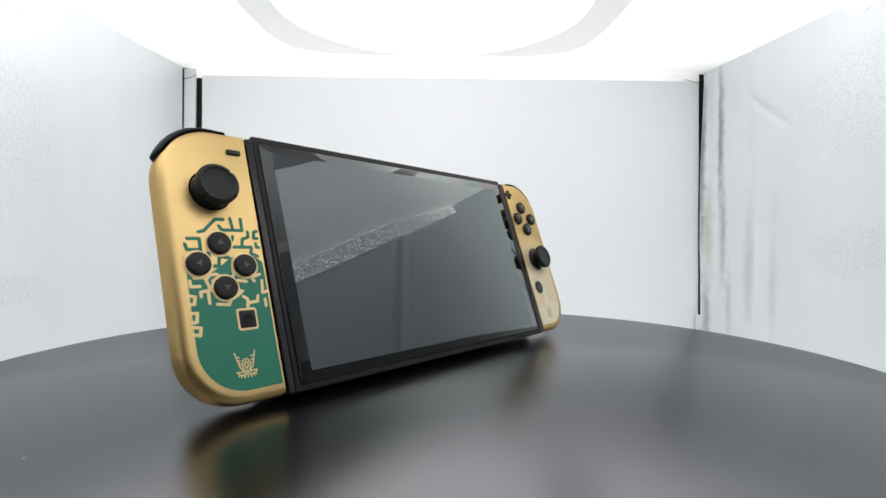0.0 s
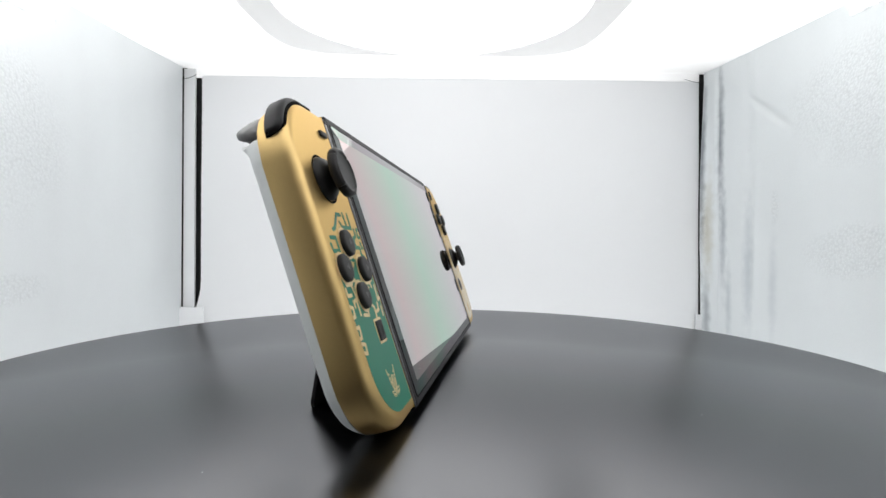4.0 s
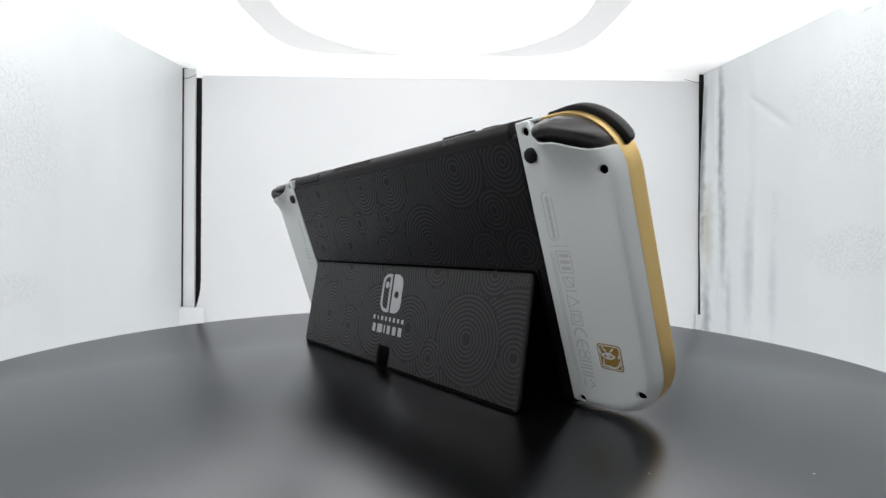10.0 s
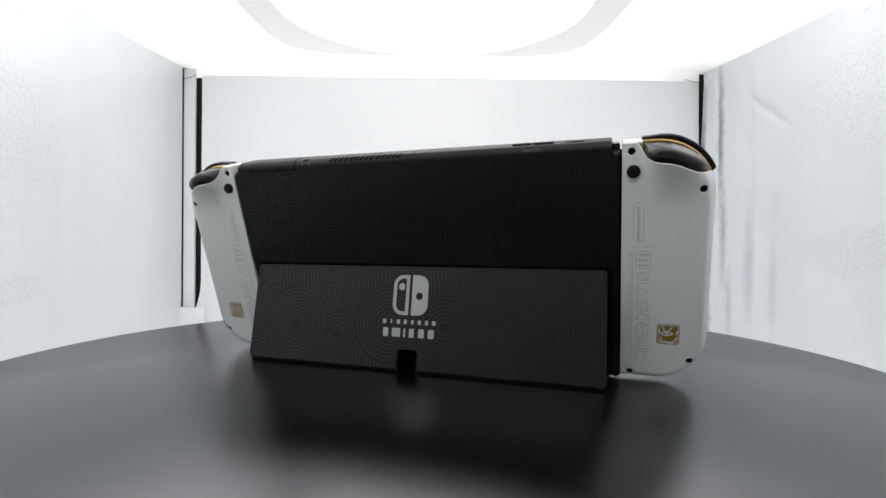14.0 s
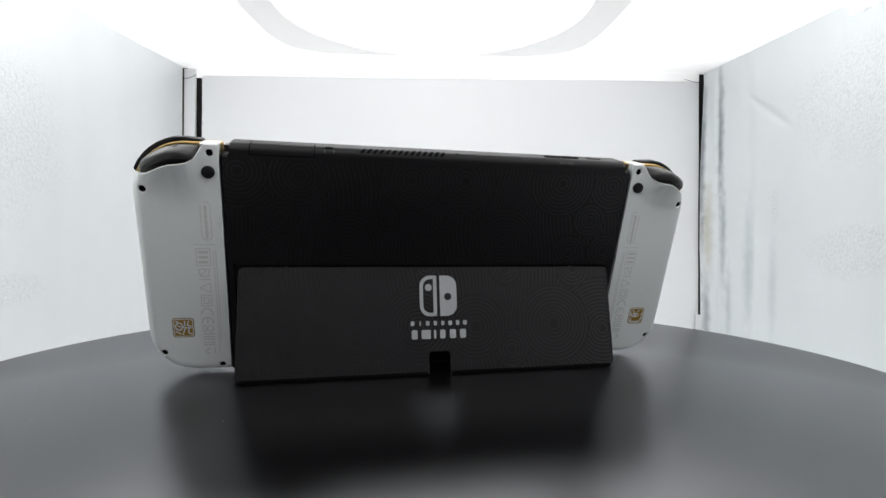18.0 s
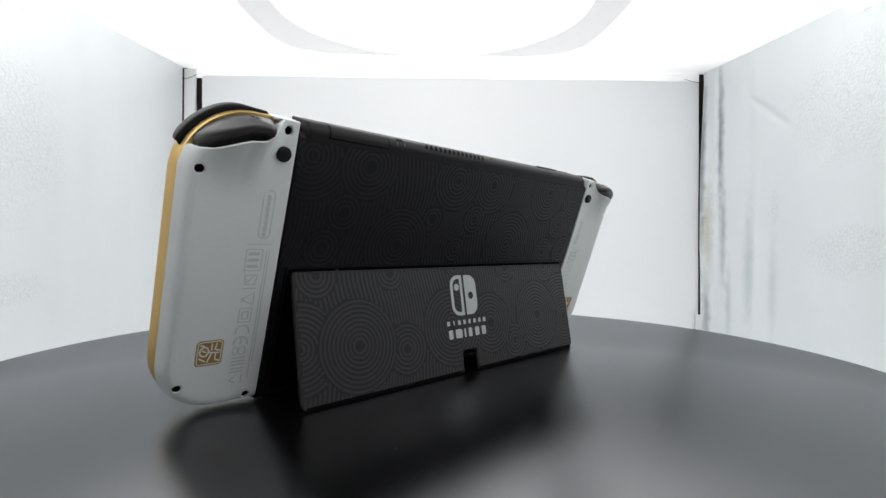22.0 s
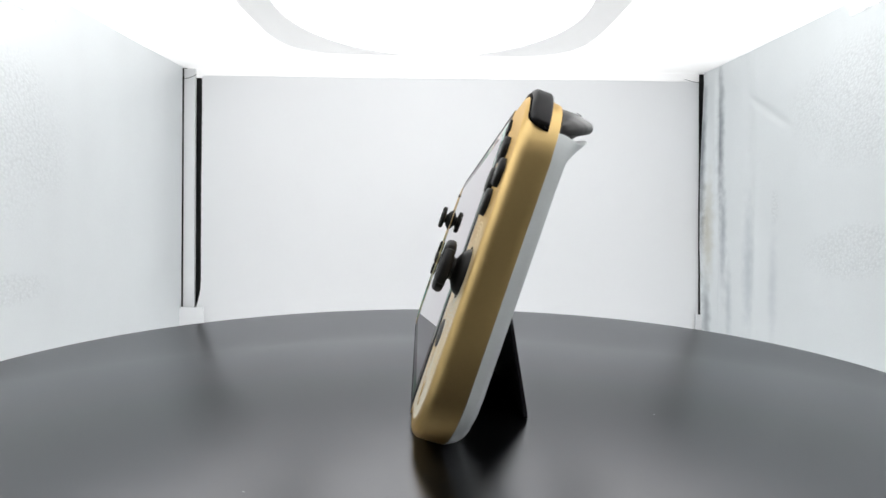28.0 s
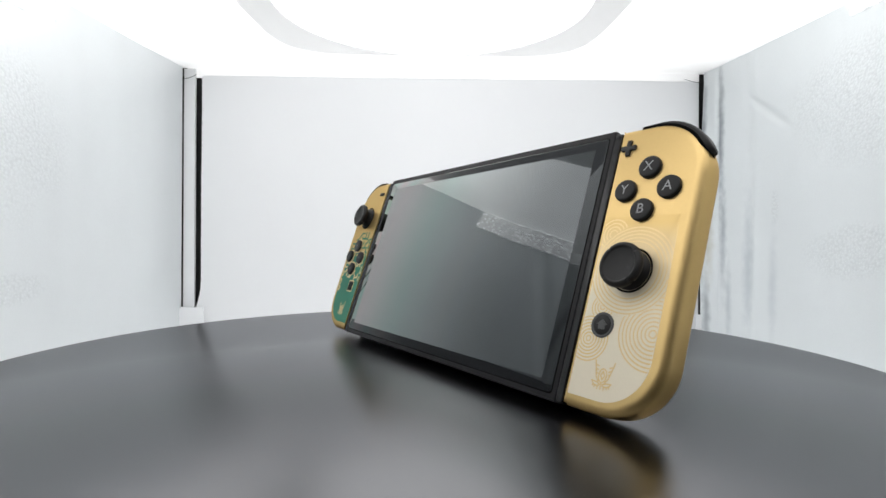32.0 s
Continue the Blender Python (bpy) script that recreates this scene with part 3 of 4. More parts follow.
for i in range(14):
    edge_patch(35.0 - i * 2.62, 36.3 - i * 2.62, 34, 88, -1.7)
edge_patch(47.3, 50.3, 55, 88, 0.0, name="headphone_jack")
edge_patch(46.6, 47.1, 22, 44, 0.0, 0.04, ARROW, "icon_print")
edge_patch(50.2, 50.7, 22, 44, 0.0, 0.04, ARROW, "icon_print")
edge_patch(-6.3, -5.2, 62, 80, 0.0, name="microphone_hole")
def edge_letters(text, size, x, t):
    """Small letters on the rounded upper rear edge, to be read from above."""
    up = Vector((0, -math.cos(radians(t)), -math.sin(radians(t))))
    bm = letters(text, size, 0, 0, 0)
    out = Vector((0, math.sin(radians(t)), -math.cos(radians(t))))
    bmesh.ops.transform(bm, verts=bm.verts, matrix=Matrix.Translation((Vector((x, 48.2, -3.5)) + out * 3.56) * U) @ Matrix((Vector((1, 0, 0)), up, out)).transposed().to_4x4())
    return piece("letter_mark", bm, ARROW, smooth=0)


edge_letters("VOLUME", 1.9, -57.0, 34)


def on_top(name, x0, x1, w0, w1, rise, mat, r=0.8):
    """A button or port on the top edge of the body."""
    bm = slab(rounded(x0, w0, x1, w1, r, 4), edge_round(0, 1.0 + rise, 0, 0.25, 2))
    bmesh.ops.rotate(bm, verts=bm.verts, matrix=Matrix.Rotation(radians(-90), 3, "X"))
    for v in bm.verts:
        v.co = Vector((v.co.x, v.co.y + 50.7 * U, -v.co.z))
    return piece(name, bm, mat)


on_top("volume_button", -56.4, -48.2, -1.8, 0.8, 0.7, BLACK)
on_top("volume_button", -65.2, -57.0, -1.8, 0.8, 0.7, BLACK)
on_top("power_button", -77.2, -69.6, -1.3, 1.3, 0.35, BLACK, 1.2)

# kickstand
STAND = Matrix.Translation((0, 0.2 * U, -8.2 * U)) @ pose(0, 0, 0, 28.4)
stand_outline = [(-4.8, -48.0), (-4.8, -39.0), (-3.9, -38.1), (3.9, -38.1), (4.8, -39.0), (4.8, -48.0)]
stand_outline += rounded(-85.8, -48.0, 85.8, 0.0, (3.2, 3.2, 1.8, 1.8), 5)[6:] + rounded(-85.8, -48.0, 85.8, 0.0, (3.2, 3.2, 1.8, 1.8), 5)[:6]
stand = piece("kickstand", slab(stand_outline, [(0.25, 0), (0, 0.25), (0, 1.2), (0.2, 1.4)]), RINGS_STAND, label="dark grey metal kickstand with printed rings")
stand.matrix_basis = TILT @ STAND
circle_print("ring_print", stand, STAND_CIRCLES, -84.6, -46.8, 84.6, -1.0, -0.03, RING_GREY, gap=lambda x, y: abs(x) < 5.6 and y < -37.3)
for sx in (-1, 1):
    hinge = [(0.5, -7.0), (-1.5, -8.6), (-17.0, -16.6)] + [(-17.6 + 0.5 * math.sin(radians(a)), -16 + (a / 90.0) * 9) for a in (30, 60)] + [(-16.5, -7.0)]
    piece("hinge", loft([[(sx * x, v, w) for v, w in hinge] for x in (66, 67.2)]), BLACK, smooth=0)


def half_badge(bm, x0, x1, radii, hollow):
    """One half of the badge: a solid or an outlined rounded panel."""
    pts = rounded(x0, -22.4, x1, -4.0, radii, 8)
    if not hollow:
        return slab(pts, [(0, -0.02), (0, -0.1)], bm)
    inner = offset(pts, 1.6)
    rows = [[bm.verts.new((p[0] * U, p[1] * U, z * U)) for p in q] for q, z in ((pts, -0.02), (pts, -0.1), (inner, -0.1), (inner, -0.02))]
    ring_faces(bm, rows + rows[:1])
    return bm


piece("badge", half_badge(bmesh.new(), -8.6, -0.7, (4.8, 0.3, 0.3, 4.8), False), SILVER, stand, "silver printed half badge")
piece("badge_dot", slab(circle(1.7, 24), [(0, -0.06), (0, -0.16)]), RINGS_STAND, stand).location = (-4.4 * U, -13.6 * U, 0)
piece("badge", half_badge(bmesh.new(), 0.7, 8.6, (0.3, 4.8, 4.8, 0.3), True), SILVER, stand, "silver outlined half badge")
piece("badge_dot", slab(circle(1.6, 24), [(0, -0.02), (0, -0.1)]), SILVER, stand).location = (4.5 * U, -9.4 * U, 0)
for i, wd in enumerate((1.7, 0.7, 1.7, 1.5, 1.4, 1.7, 1.6, 1.8)):
    x = 12.1 - i * 3.46
    piece("print_bar", slab(rounded(x - wd / 2, -26.5, x + wd / 2, -24.5, 0.3, 2), [(0, -0.02), (0, -0.1)]), SILVER, stand)
for x, wd in ((11.2, 2.6), (6.0, 4.2), (1.9, 1.0), (-1.6, 2.4), (-6.3, 2.8), (-11.0, 2.8)):
    piece("print_bar", slab(rounded(x - wd / 2, -32.4, x + wd / 2, -28.4, 0.5, 2), [(0, -0.02), (0, -0.1)]), SILVER, stand)
# near-black strips put the contact shade along the stand's rounded lower edge
for a, b in ((-84.0, -5.2), (5.2, 84.0)):
    piece("foot_shade", slab(rounded(a, -48.3, b, -46.6, 0.8, 4), edge_round(-0.12, 1.3, 0.3, 0.3, 2)), PIT, stand, "dark strip along the stand's lower edge, standing in for contact shade")


# ---- the two controllers ----
def ring_lines(bm, cx, cy, radii, keep, width=0.5, w=7.05):
    n = 96
    for r in radii:
        for i in range(n):
            a0, a1 = 2 * math.pi * i / n, 2 * math.pi * (i + 1) / n
            m = (a0 + a1) / 2
            if not keep(cx + r * math.cos(m), cy + r * math.sin(m)):
                continue
            q = [(cx + rr * math.cos(a), cy + rr * math.sin(a)) for rr, a in ((r - width / 2, a0), (r + width / 2, a0), (r + width / 2, a1), (r - width / 2, a1))]
            slab(q, [(0, 7.0), (0, w)], bm)
    return bm


def crest(bm, cx, cy, w, s=1.0):
    """A small winged crest of plain strokes."""
    lines = [arc(0, -0.1, 1.55, 2.3, 0, 360, 16), ((0, 1.4), (0.8, -0.1), (0, -1.5), (-0.8, -0.1), (0, 1.4)), ((0, -2.6), (0, -4.6))]
    for k in (-1, 1):
        lines += [((k * 1.3, -2.3), (k * 2.4, -0.8), (k * 2.9, 1.0), (k * 3.9, 4.7)), ((k * 3.5, 3.3), (k * 2.2, 2.8)), ((k * 3.1, 2.0), (k * 2.1, 1.5)), ((k * 2.8, 0.7), (k * 2.1, 0.4)),
                  ((k * 0.6, -3.0), (k * 1.8, -2.5), (k * 3.9, -2.3), (k * 3.0, -3.4), (k * 1.6, -3.7), (k * 0.6, -3.4)), ((k * 1.2, -3.6), (k * 1.3, -4.6)), ((k * 2.2, -3.5), (k * 2.5, -4.3)),
                  ((k * 3.0, -3.2), (k * 3.3, -3.8))]
    for l in lines:
        stroke(bm, [(cx + s * x, cy + s * y) for x, y in l], 0.46 * s, w)
    return bm


def shell_outline(sx):
    pts = rounded(91.0, -51, 124.5, 51, (0.8, 20.0, 21.0, 0.8), 14)
    return pts if sx > 0 else mirror(pts)


REAR_TOP = [(91.0, 50.6), (96.0, 50.6), (96.8, 50.0), (97.6, 48.6), (98.6, 46.6), (100.0, 44.9), (102.0, 43.8), (104.5, 43.4), (107.5, 43.1), (110.5, 42.1), (113.5, 40.5), (116.5, 39.0), (119.5, 38.4), (123.7, 38.4)]
SCREWS = [(119.0, 32.6), (94.3, 47.6), (94.7, -46.4), (117.6, -39.6)]
REAR_EDGE = [(0.0, -2.75), (0.45, -3.6), (1.05, -4.8), (1.65, -5.8), (2.4, -6.6), (3.2, -7.05), (4.4, -7.2)]


def rear_top(x):
    """Upper end of the rear shell at x, inside the rounded outer corner."""
    return between(REAR_TOP, x) if x < 103.5 else min(between(REAR_TOP, x), 30.0 + math.sqrt(max(0.0, 20.25 ** 2 - max(0.0, x - 103.5) ** 2)))


def rear_w(x, y):
    """Depth of the rear shell's surface: rounded at the outer edge, sweeping out into the ledge."""
    if x > 104.5 and y < -31:
        d = 19.2 - math.hypot(x - 104.5, y + 31.0)
    elif x > 103.5 and y > 30:
        d = 20.25 - math.hypot(x - 103.5, y - 30.0)
    else:
        d = min(123.7 - x, y + 50.2)
    w = between(REAR_EDGE, max(0.0, d))
    k = smooth_step(94.5, 105.5, x) * (1 - smooth_step(109.0, 122.8, x))
    g = max(0.0, (y - 22.0) / max(1.0, rear_top(x) - 22.0))
    return w - 6.4 * g ** 2.6 * k, k


def widened(p):
    """The rear shell drawn out to just inside the gold front shell."""
    x, y = abs(p[0]) / U, p[1] / U
    return Vector((math.copysign(91.0 + (x - 91.0) * 1.013, p[0]) * U if x > 91.0 else p[0], (y * 1.008 if y < 0 else y) * U, p[2]))


def rear_shell(sx):
    """The rear shell: rounded towards its outer edge, sweeping out into a ledge under the trigger."""
    bm = bmesh.new()
    cols = steps(91.0, 119.0, 56) + steps(119.2, 123.7, 22)
    grid = []
    for x in cols:
        top = rear_top(x)
        bottom = -50.2 if x < 104.5 else -31.0 - math.sqrt(max(0.0, 19.2 ** 2 - (x - 104.5) ** 2))
        col = []
        for i in range(73):
            f = i / 72
            f = f * f * (3 - 2 * f)
            y = bottom + (top - bottom) * f
            w, k = rear_w(x, y)
            col.append((x, y, w))
        x1, y1, w1 = col[-1]
        e = min(1.0, (-2.75 - w1) / 2.0)
        col += [(x1, y1 + 0.35 * e, w1 + 0.35 * e), (x1, y1 + 0.3 * e, w1 + 0.9 * e), (x1, y1 - 1.5 * k, min(-2.6, w1 + (3.2 * k + 1.2) * e)), (x1, y1 - 2.5 * k, -2.6)]
        grid.append([bm.verts.new((sx * p[0] * U, p[1] * U, p[2] * U)) for p in col])
    ring_faces(bm, grid, closed=False)
    gone = []
    for f in bm.faces:
        xs, ys = [abs(v.co.x) / U for v in f.verts], [v.co.y / U for v in f.verts]
        for hx, hy in SCREWS:
            if math.hypot(max(min(xs) - hx, hx - max(xs), 0), max(min(ys) - hy, hy - max(ys), 0)) < 1.3 and f.verts[0].co.z < -6 * U:
                gone.append(f)
                break
    bmesh.ops.delete(bm, geom=gone, context="FACES_ONLY")
    for v in bm.verts:
        v.co = widened(v.co)
    inner = [v.co.copy() for v in grid[0]]
    wall = [bm.verts.new((c.x, c.y, -2.7 * U)) for c in inner]
    ring_faces(bm, [wall, grid[0]], closed=False)
    return bm


def screw_hole(shell, sx, x, y):
    """A screw hole through the rear shell: a rounded rim, a well and the dark screw at its bottom."""
    for name, mat, rows in (("hole_rim", WHITE, ((2.9, 0.015), (2.2, 0.02), (1.75, 0.0), (1.5, -0.15), (1.35, -0.45), (1.3, -1.6))), ("screw", PIT, ((1.32, -0.9), (1.0, -1.0), (0.5, -1.0), (0.02, -1.2)))):
        bm = bmesh.new()
        rings = [[bm.verts.new(widened((sx * (x + r * math.cos(a)) * U, (y + r * math.sin(a)) * U, (rear_w(x + r * math.cos(a), y + r * math.sin(a))[0] - o) * U)))
                  for a in [2 * math.pi * i / 24 for i in range(24)]] for r, o in rows]
        ring_faces(bm, rings)
        if mat is PIT:
            bm.faces.new(rings[-1])
        piece(name, bm, mat, shell, smooth=60)


def top_path(t):
    """A point on the shell's upper outline and its outward normal: t from 0 (inner) to 1 (outer side)."""
    straight, r = 5.0, 21.0
    total = straight + r * radians(68)
    d = t * total
    if d < straight:
        return 98.5 + d, 51.0, 0.0, 1.0
    a = radians(90) - (d - straight) / r
    return 103.5 + r * math.cos(a), 30.0 + r * math.sin(a), math.cos(a), math.sin(a)


def bar_front(t):
    """Front limit of the shoulder bar: it rounds off towards the outer end."""
    q = max(0.0, (t - 0.84) / 0.16)
    return 5.9 - 4.6 * (1 - max(0.0, 1 - q ** 2.8) ** (1 / 2.8))


def shoulder(sx):
    """The black bar that wraps the upper outer corner, thinner at its inner end."""
    secs = []
    for t in [0.0, 0.004, 0.008, 0.012, 0.016] + steps(0.03, 0.94, 40) + [0.95, 0.96, 0.97, 0.98, 0.985, 0.99, 0.995, 1.0]:
        x, y, nx, ny = top_path(t)
        e = min(1.0, (t + 0.004) / 0.016, (1 - t) / 0.03)
        h = (0.75 + 1.05 * smooth_step(0.0, 0.45, t)) * (0.3 + 0.7 * math.sqrt(max(0, e * (2 - e))))
        f = bar_front(t)
        r = min(1.0, h / 1.75, (f - 0.5) / 3.0)
        secs.append([(sx * (x + nx * o), y + ny * o, w) for o, w in ((-1.5, 0.5), (h - 0.7 * r, 0.5), (h - 0.35 * r, 0.58), (h - 0.1 * r, 0.85), (h, 1.2), (h, f - 1.7 * r), (h - 0.1 * r, f - 1.1 * r),
                     (h - 0.35 * r, f - 0.6 * r), (h - 0.8 * r, f - 0.2 * r), (h - 1.3 * r, f), (-1.5, f))])
    return loft(secs)


def shoulder_gap(sx):
    """The dark recess in which the shoulder bar sits."""
    secs = []
    for i in range(49):
        t = -0.012 + 1.025 * i / 48
        x, y, nx, ny = top_path(t)
        secs.append([(sx * (x + nx * o), y + ny * o, w) for o, w in ((-1.2, 0.2), (0.12, 0.2), (0.12, bar_front(min(1.0, t)) + 0.25), (-1.2, bar_front(min(1.0, t)) + 0.25))])
    return loft(secs)


def roofline(x):
    return 51.0 if x < 103.5 else 30.0 + math.sqrt(max(0, 441 - (x - 103.5) ** 2))


TRIGGER_DEPTH = [(98.7, 3.4), (99.0, 5.0), (99.5, 6.8), (100.5, 8.9), (102.5, 10.5), (105.0, 10.9), (109.0, 10.8), (112.5, 10.2), (115.0, 9.0), (117.0, 7.8), (118.6, 6.3), (119.8, 4.8), (120.6, 3.4), (121.1, 2.2), (121.4, 1.0)]
TRIGGER_RIDGE = [(98.7, 46.2), (100.0, 46.7), (102.5, 47.4), (105.0, 47.6), (108.0, 47.2), (111.0, 46.0), (114.0, 44.5), (117.0, 42.9), (119.5, 41.2), (121.4, 39.4)]


def trigger(sx):
    """The deep rear trigger: a smooth back, a rounded ridge and a hollowed underside."""
    secs = []
    for x in [98.7, 98.85, 99.0, 99.25, 99.5, 99.8] + steps(100.2, 117.0, 24) + steps(117.4, 121.4, 13):
        ridge, deep = between(TRIGGER_RIDGE, x), between(TRIGGER_DEPTH, x)
        if x > 110:
            ridge, x = ridge + 0.05 * (x - 110), 110 + (x - 110) * 0.93
        top = roofline(x) - 1.1
        low = min(rear_top(x), ridge) - 3.2
        r = min(1.7, 0.32 * deep)
        prof = []
        av, ad = ridge + r * 0.87, deep - r * 0.5
        for i in range(9):
            f = i / 9
            prof.append((top + (av - top) * f + 0.5 * math.sin(math.pi * f), ad * f))
        for a in (60, 40, 20, 0, -20, -40, -65):
            prof.append((ridge + r * math.sin(radians(a)), deep - r + r * math.cos(radians(a))))
        ev, ed = prof[-1]
        for i in range(1, 9):
            f = i / 8
            prof.append(((1 - f) ** 2 * ev + 2 * f * (1 - f) * (ev - 0.2) + f * f * low, (1 - f) ** 2 * ed + 2 * f * (1 - f) * ed * 0.72 + f * f * ed * 0.35))
        prof.append((low, 0.0))
        secs.append([(sx * x, v, -3.0 - d) for v, d in prof])
    return loft(secs)


def stick(parent, cx, cy):
    piece("socket", lathe(cx, cy, [(7.7, 6.6), (7.7, 7.1), (7.3, 7.12), (6.8, 6.95)], 48), PIT, parent)
    bm = lathe(cx, cy, [(6.9, 6.9), (6.6, 7.9), (5.6, 9.0), (4.0, 9.8), (3.2, 10.2), (3.2, 10.8), (4.2, 11.3), (6.6, 11.4), (7.3, 11.7), (7.6, 12.2),
        (7.7, 12.9), (7.5, 13.7), (7.0, 14.2), (6.4, 14.4), (6.0, 14.3), (5.75, 14.05), (5.4, 13.9), (2.5, 13.65), (0, 13.6)], 120)
    for v in bm.verts:                                  # four grip notches across the rim
        x, y = v.co.x / U - cx, v.co.y / U - cy
        a = math.degrees(math.atan2(y, x)) % 90
        if 42 < a < 48 and math.hypot(x, y) > 5.9 and v.co.z > 11.5 * U:
            v.co -= Vector((x, y, 2.0)) * 0.06 * U
    return piece("analog_stick", bm, RUBBER, parent, "black rubber thumbstick", 30)


def round_button(name, parent, cx, cy, r=4.1, top=8.7):
    rows = [(r, 6.8), (r, top - 0.75), (r - 0.12, top - 0.4), (r - 0.4, top - 0.16), (r - 0.9, top - 0.05), (r * 0.5, top), (0, top + 0.02)]
    return piece(name, lathe(cx, cy, rows, 36), RUBBER, parent)


def controller(sx):
    out = shell_outline(sx)
    side = "left" if sx < 0 else "right"
    shell = piece(side + "_controller", pinned(out, [(0.36, -2.7), (0.28, -2.5), (0.1, -0.5), (0.0, 1.5)] + edge_round(-2.5, 7.0, 0, 3.0, 7)[1:], 91.0), GOLD, label="champagne gold controller with white rear shell")
    rear = piece("rear_shell", rear_shell(sx), WHITE, shell, "white plastic rear shell", 60)
    a, b = sorted((sx * 91.3, sx * 98.2))
    piece("top_wrap", block(a, 49.9, b, 51.07, 0.4, [(0.3, -5.4), (0.08, -5.0), (0, -4.5), (0, 2.6), (0.1, 2.8)]), WHITE, rear)
    piece("shoulder_button", shoulder(sx), BLACK, shell, "black curved shoulder button", 60)
    piece("shoulder_gap", shoulder_gap(sx), PIT, shell)
    piece("trigger", trigger(sx), SATIN, shell, "deep black rear trigger", 75)
    x, top = 106.5, roofline(106.5) - 1.1                   # its two letters, upside down for one who looks at the back
    ridge, deep = between(TRIGGER_RIDGE, x), between(TRIGGER_DEPTH, x)
    r = min(1.7, 0.32 * deep)
    av, ad = ridge + r * 0.87, deep - r * 0.5
    up = Vector((0, av - top, -ad)).normalized()
    bm = letters("ZL" if sx < 0 else "ZR", 2.6, 0, 0, 0)
    bmesh.ops.transform(bm, verts=bm.verts, matrix=Matrix.Translation(Vector((sx * x, top + (av - top) * 0.6 + 0.48 - 0.3 * up.z, -3.0 - ad * 0.6 + 0.3 * up.y)) * U)
                        @ Matrix(((1, 0, 0), up, Vector((1, 0, 0)).cross(up))).transposed().to_4x4())
    piece("letter_mark", bm, PIT, shell, smooth=0)
    piece("release_button", lathe(sx * 95.1, 40.1, [(2.5, -6.9), (2.5, -8.0), (2.3, -8.4), (1.9, -8.6), (0, -8.6)], 24), BLACK, shell)
    for x, y in SCREWS:
        screw_hole(shell, sx, x, y)
    stamp(shell, sx)
    rear_prints(shell, sx)
    return shell


def arc(cx, cy, rx, ry, a0, a1, n=10):
    return [(cx + rx * math.cos(radians(a0 + (a1 - a0) * i / n)), cy + ry * math.sin(radians(a0 + (a1 - a0) * i / n))) for i in range(n + 1)]


def stamp(shell, sx):
    """A square gold seal with a pale border and the pale lines of a leaf and an eye."""
    x0, x1 = sorted((sx * 105.1, sx * 113.7))
    piece("seal_print", slab(rounded(x0, -32.5, x1, -23.3, 1.2, 4), [(0, -7.1), (0, -7.24)]), FOIL_GOLD, shell, "square gold foil seal")
    cx, cy = (x0 + x1) / 2, -27.9
    rim = rounded(x0 + 0.55, -31.95, x1 - 0.55, -23.85, 0.8, 4)
    piece("seal_border", stroke(bmesh.new(), rim + rim[:1], 0.28, -7.27), WHITE, shell)
    if sx < 0:
        lines = [arc(0.6, -0.6, 2.3, 2.0, 20, 160), arc(0.6, 1.4, 2.4, 2.0, 200, 340), arc(0.6, 0.55, 0.5, 0.5, 0, 360, 8), [(-2.9, 0.2), (-3.6, 1.6)], [(2.6, 0.3), (3.4, 1.2), (3.4, 2.4)],
                 arc(-0.6, -1.2, 2.6, 2.4, 180, 300), [(0.6, -3.4), (3.0, -3.2)], [(2.6, -1.2), (2.9, -3.2)], [(1.4, 2.0), (2.4, 3.4)], [(-0.4, 2.0), (-1.4, 3.2)]]
    else:
        lines = [arc(-1.6, 0.6, 1.5, 1.7, 60, 300), [(-0.9, 2.1), (-0.2, 0.6), (-0.9, -0.9)], [(-2.2, 1.0), (-1.2, 0.4)], [(0.6, 3.2), (0.6, 1.0)], [(2.2, 3.2), (1.6, 1.2), (3.2, 0.6)],
                 [(-0.2, 0.2), (3.0, -0.2)], [(0.6, -0.4), (-0.4, -3.2)], [(2.0, -0.4), (2.0, -2.6), (3.3, -3.1)], [(-3.0, -1.8), (-1.2, -3.0)], [(-3.0, 3.0), (-2.0, 2.8)]]
    piece("seal_lines", stroke_all(lines, cx, cy, 0.5, -7.27, -sx), WHITE, shell)


def stroke_all(lines, cx, cy, width, w, flip=1):
    bm = bmesh.new()
    for l in lines:
        stroke(bm, [(cx + flip * x, cy + y) for x, y in l], width, w)
    return bm


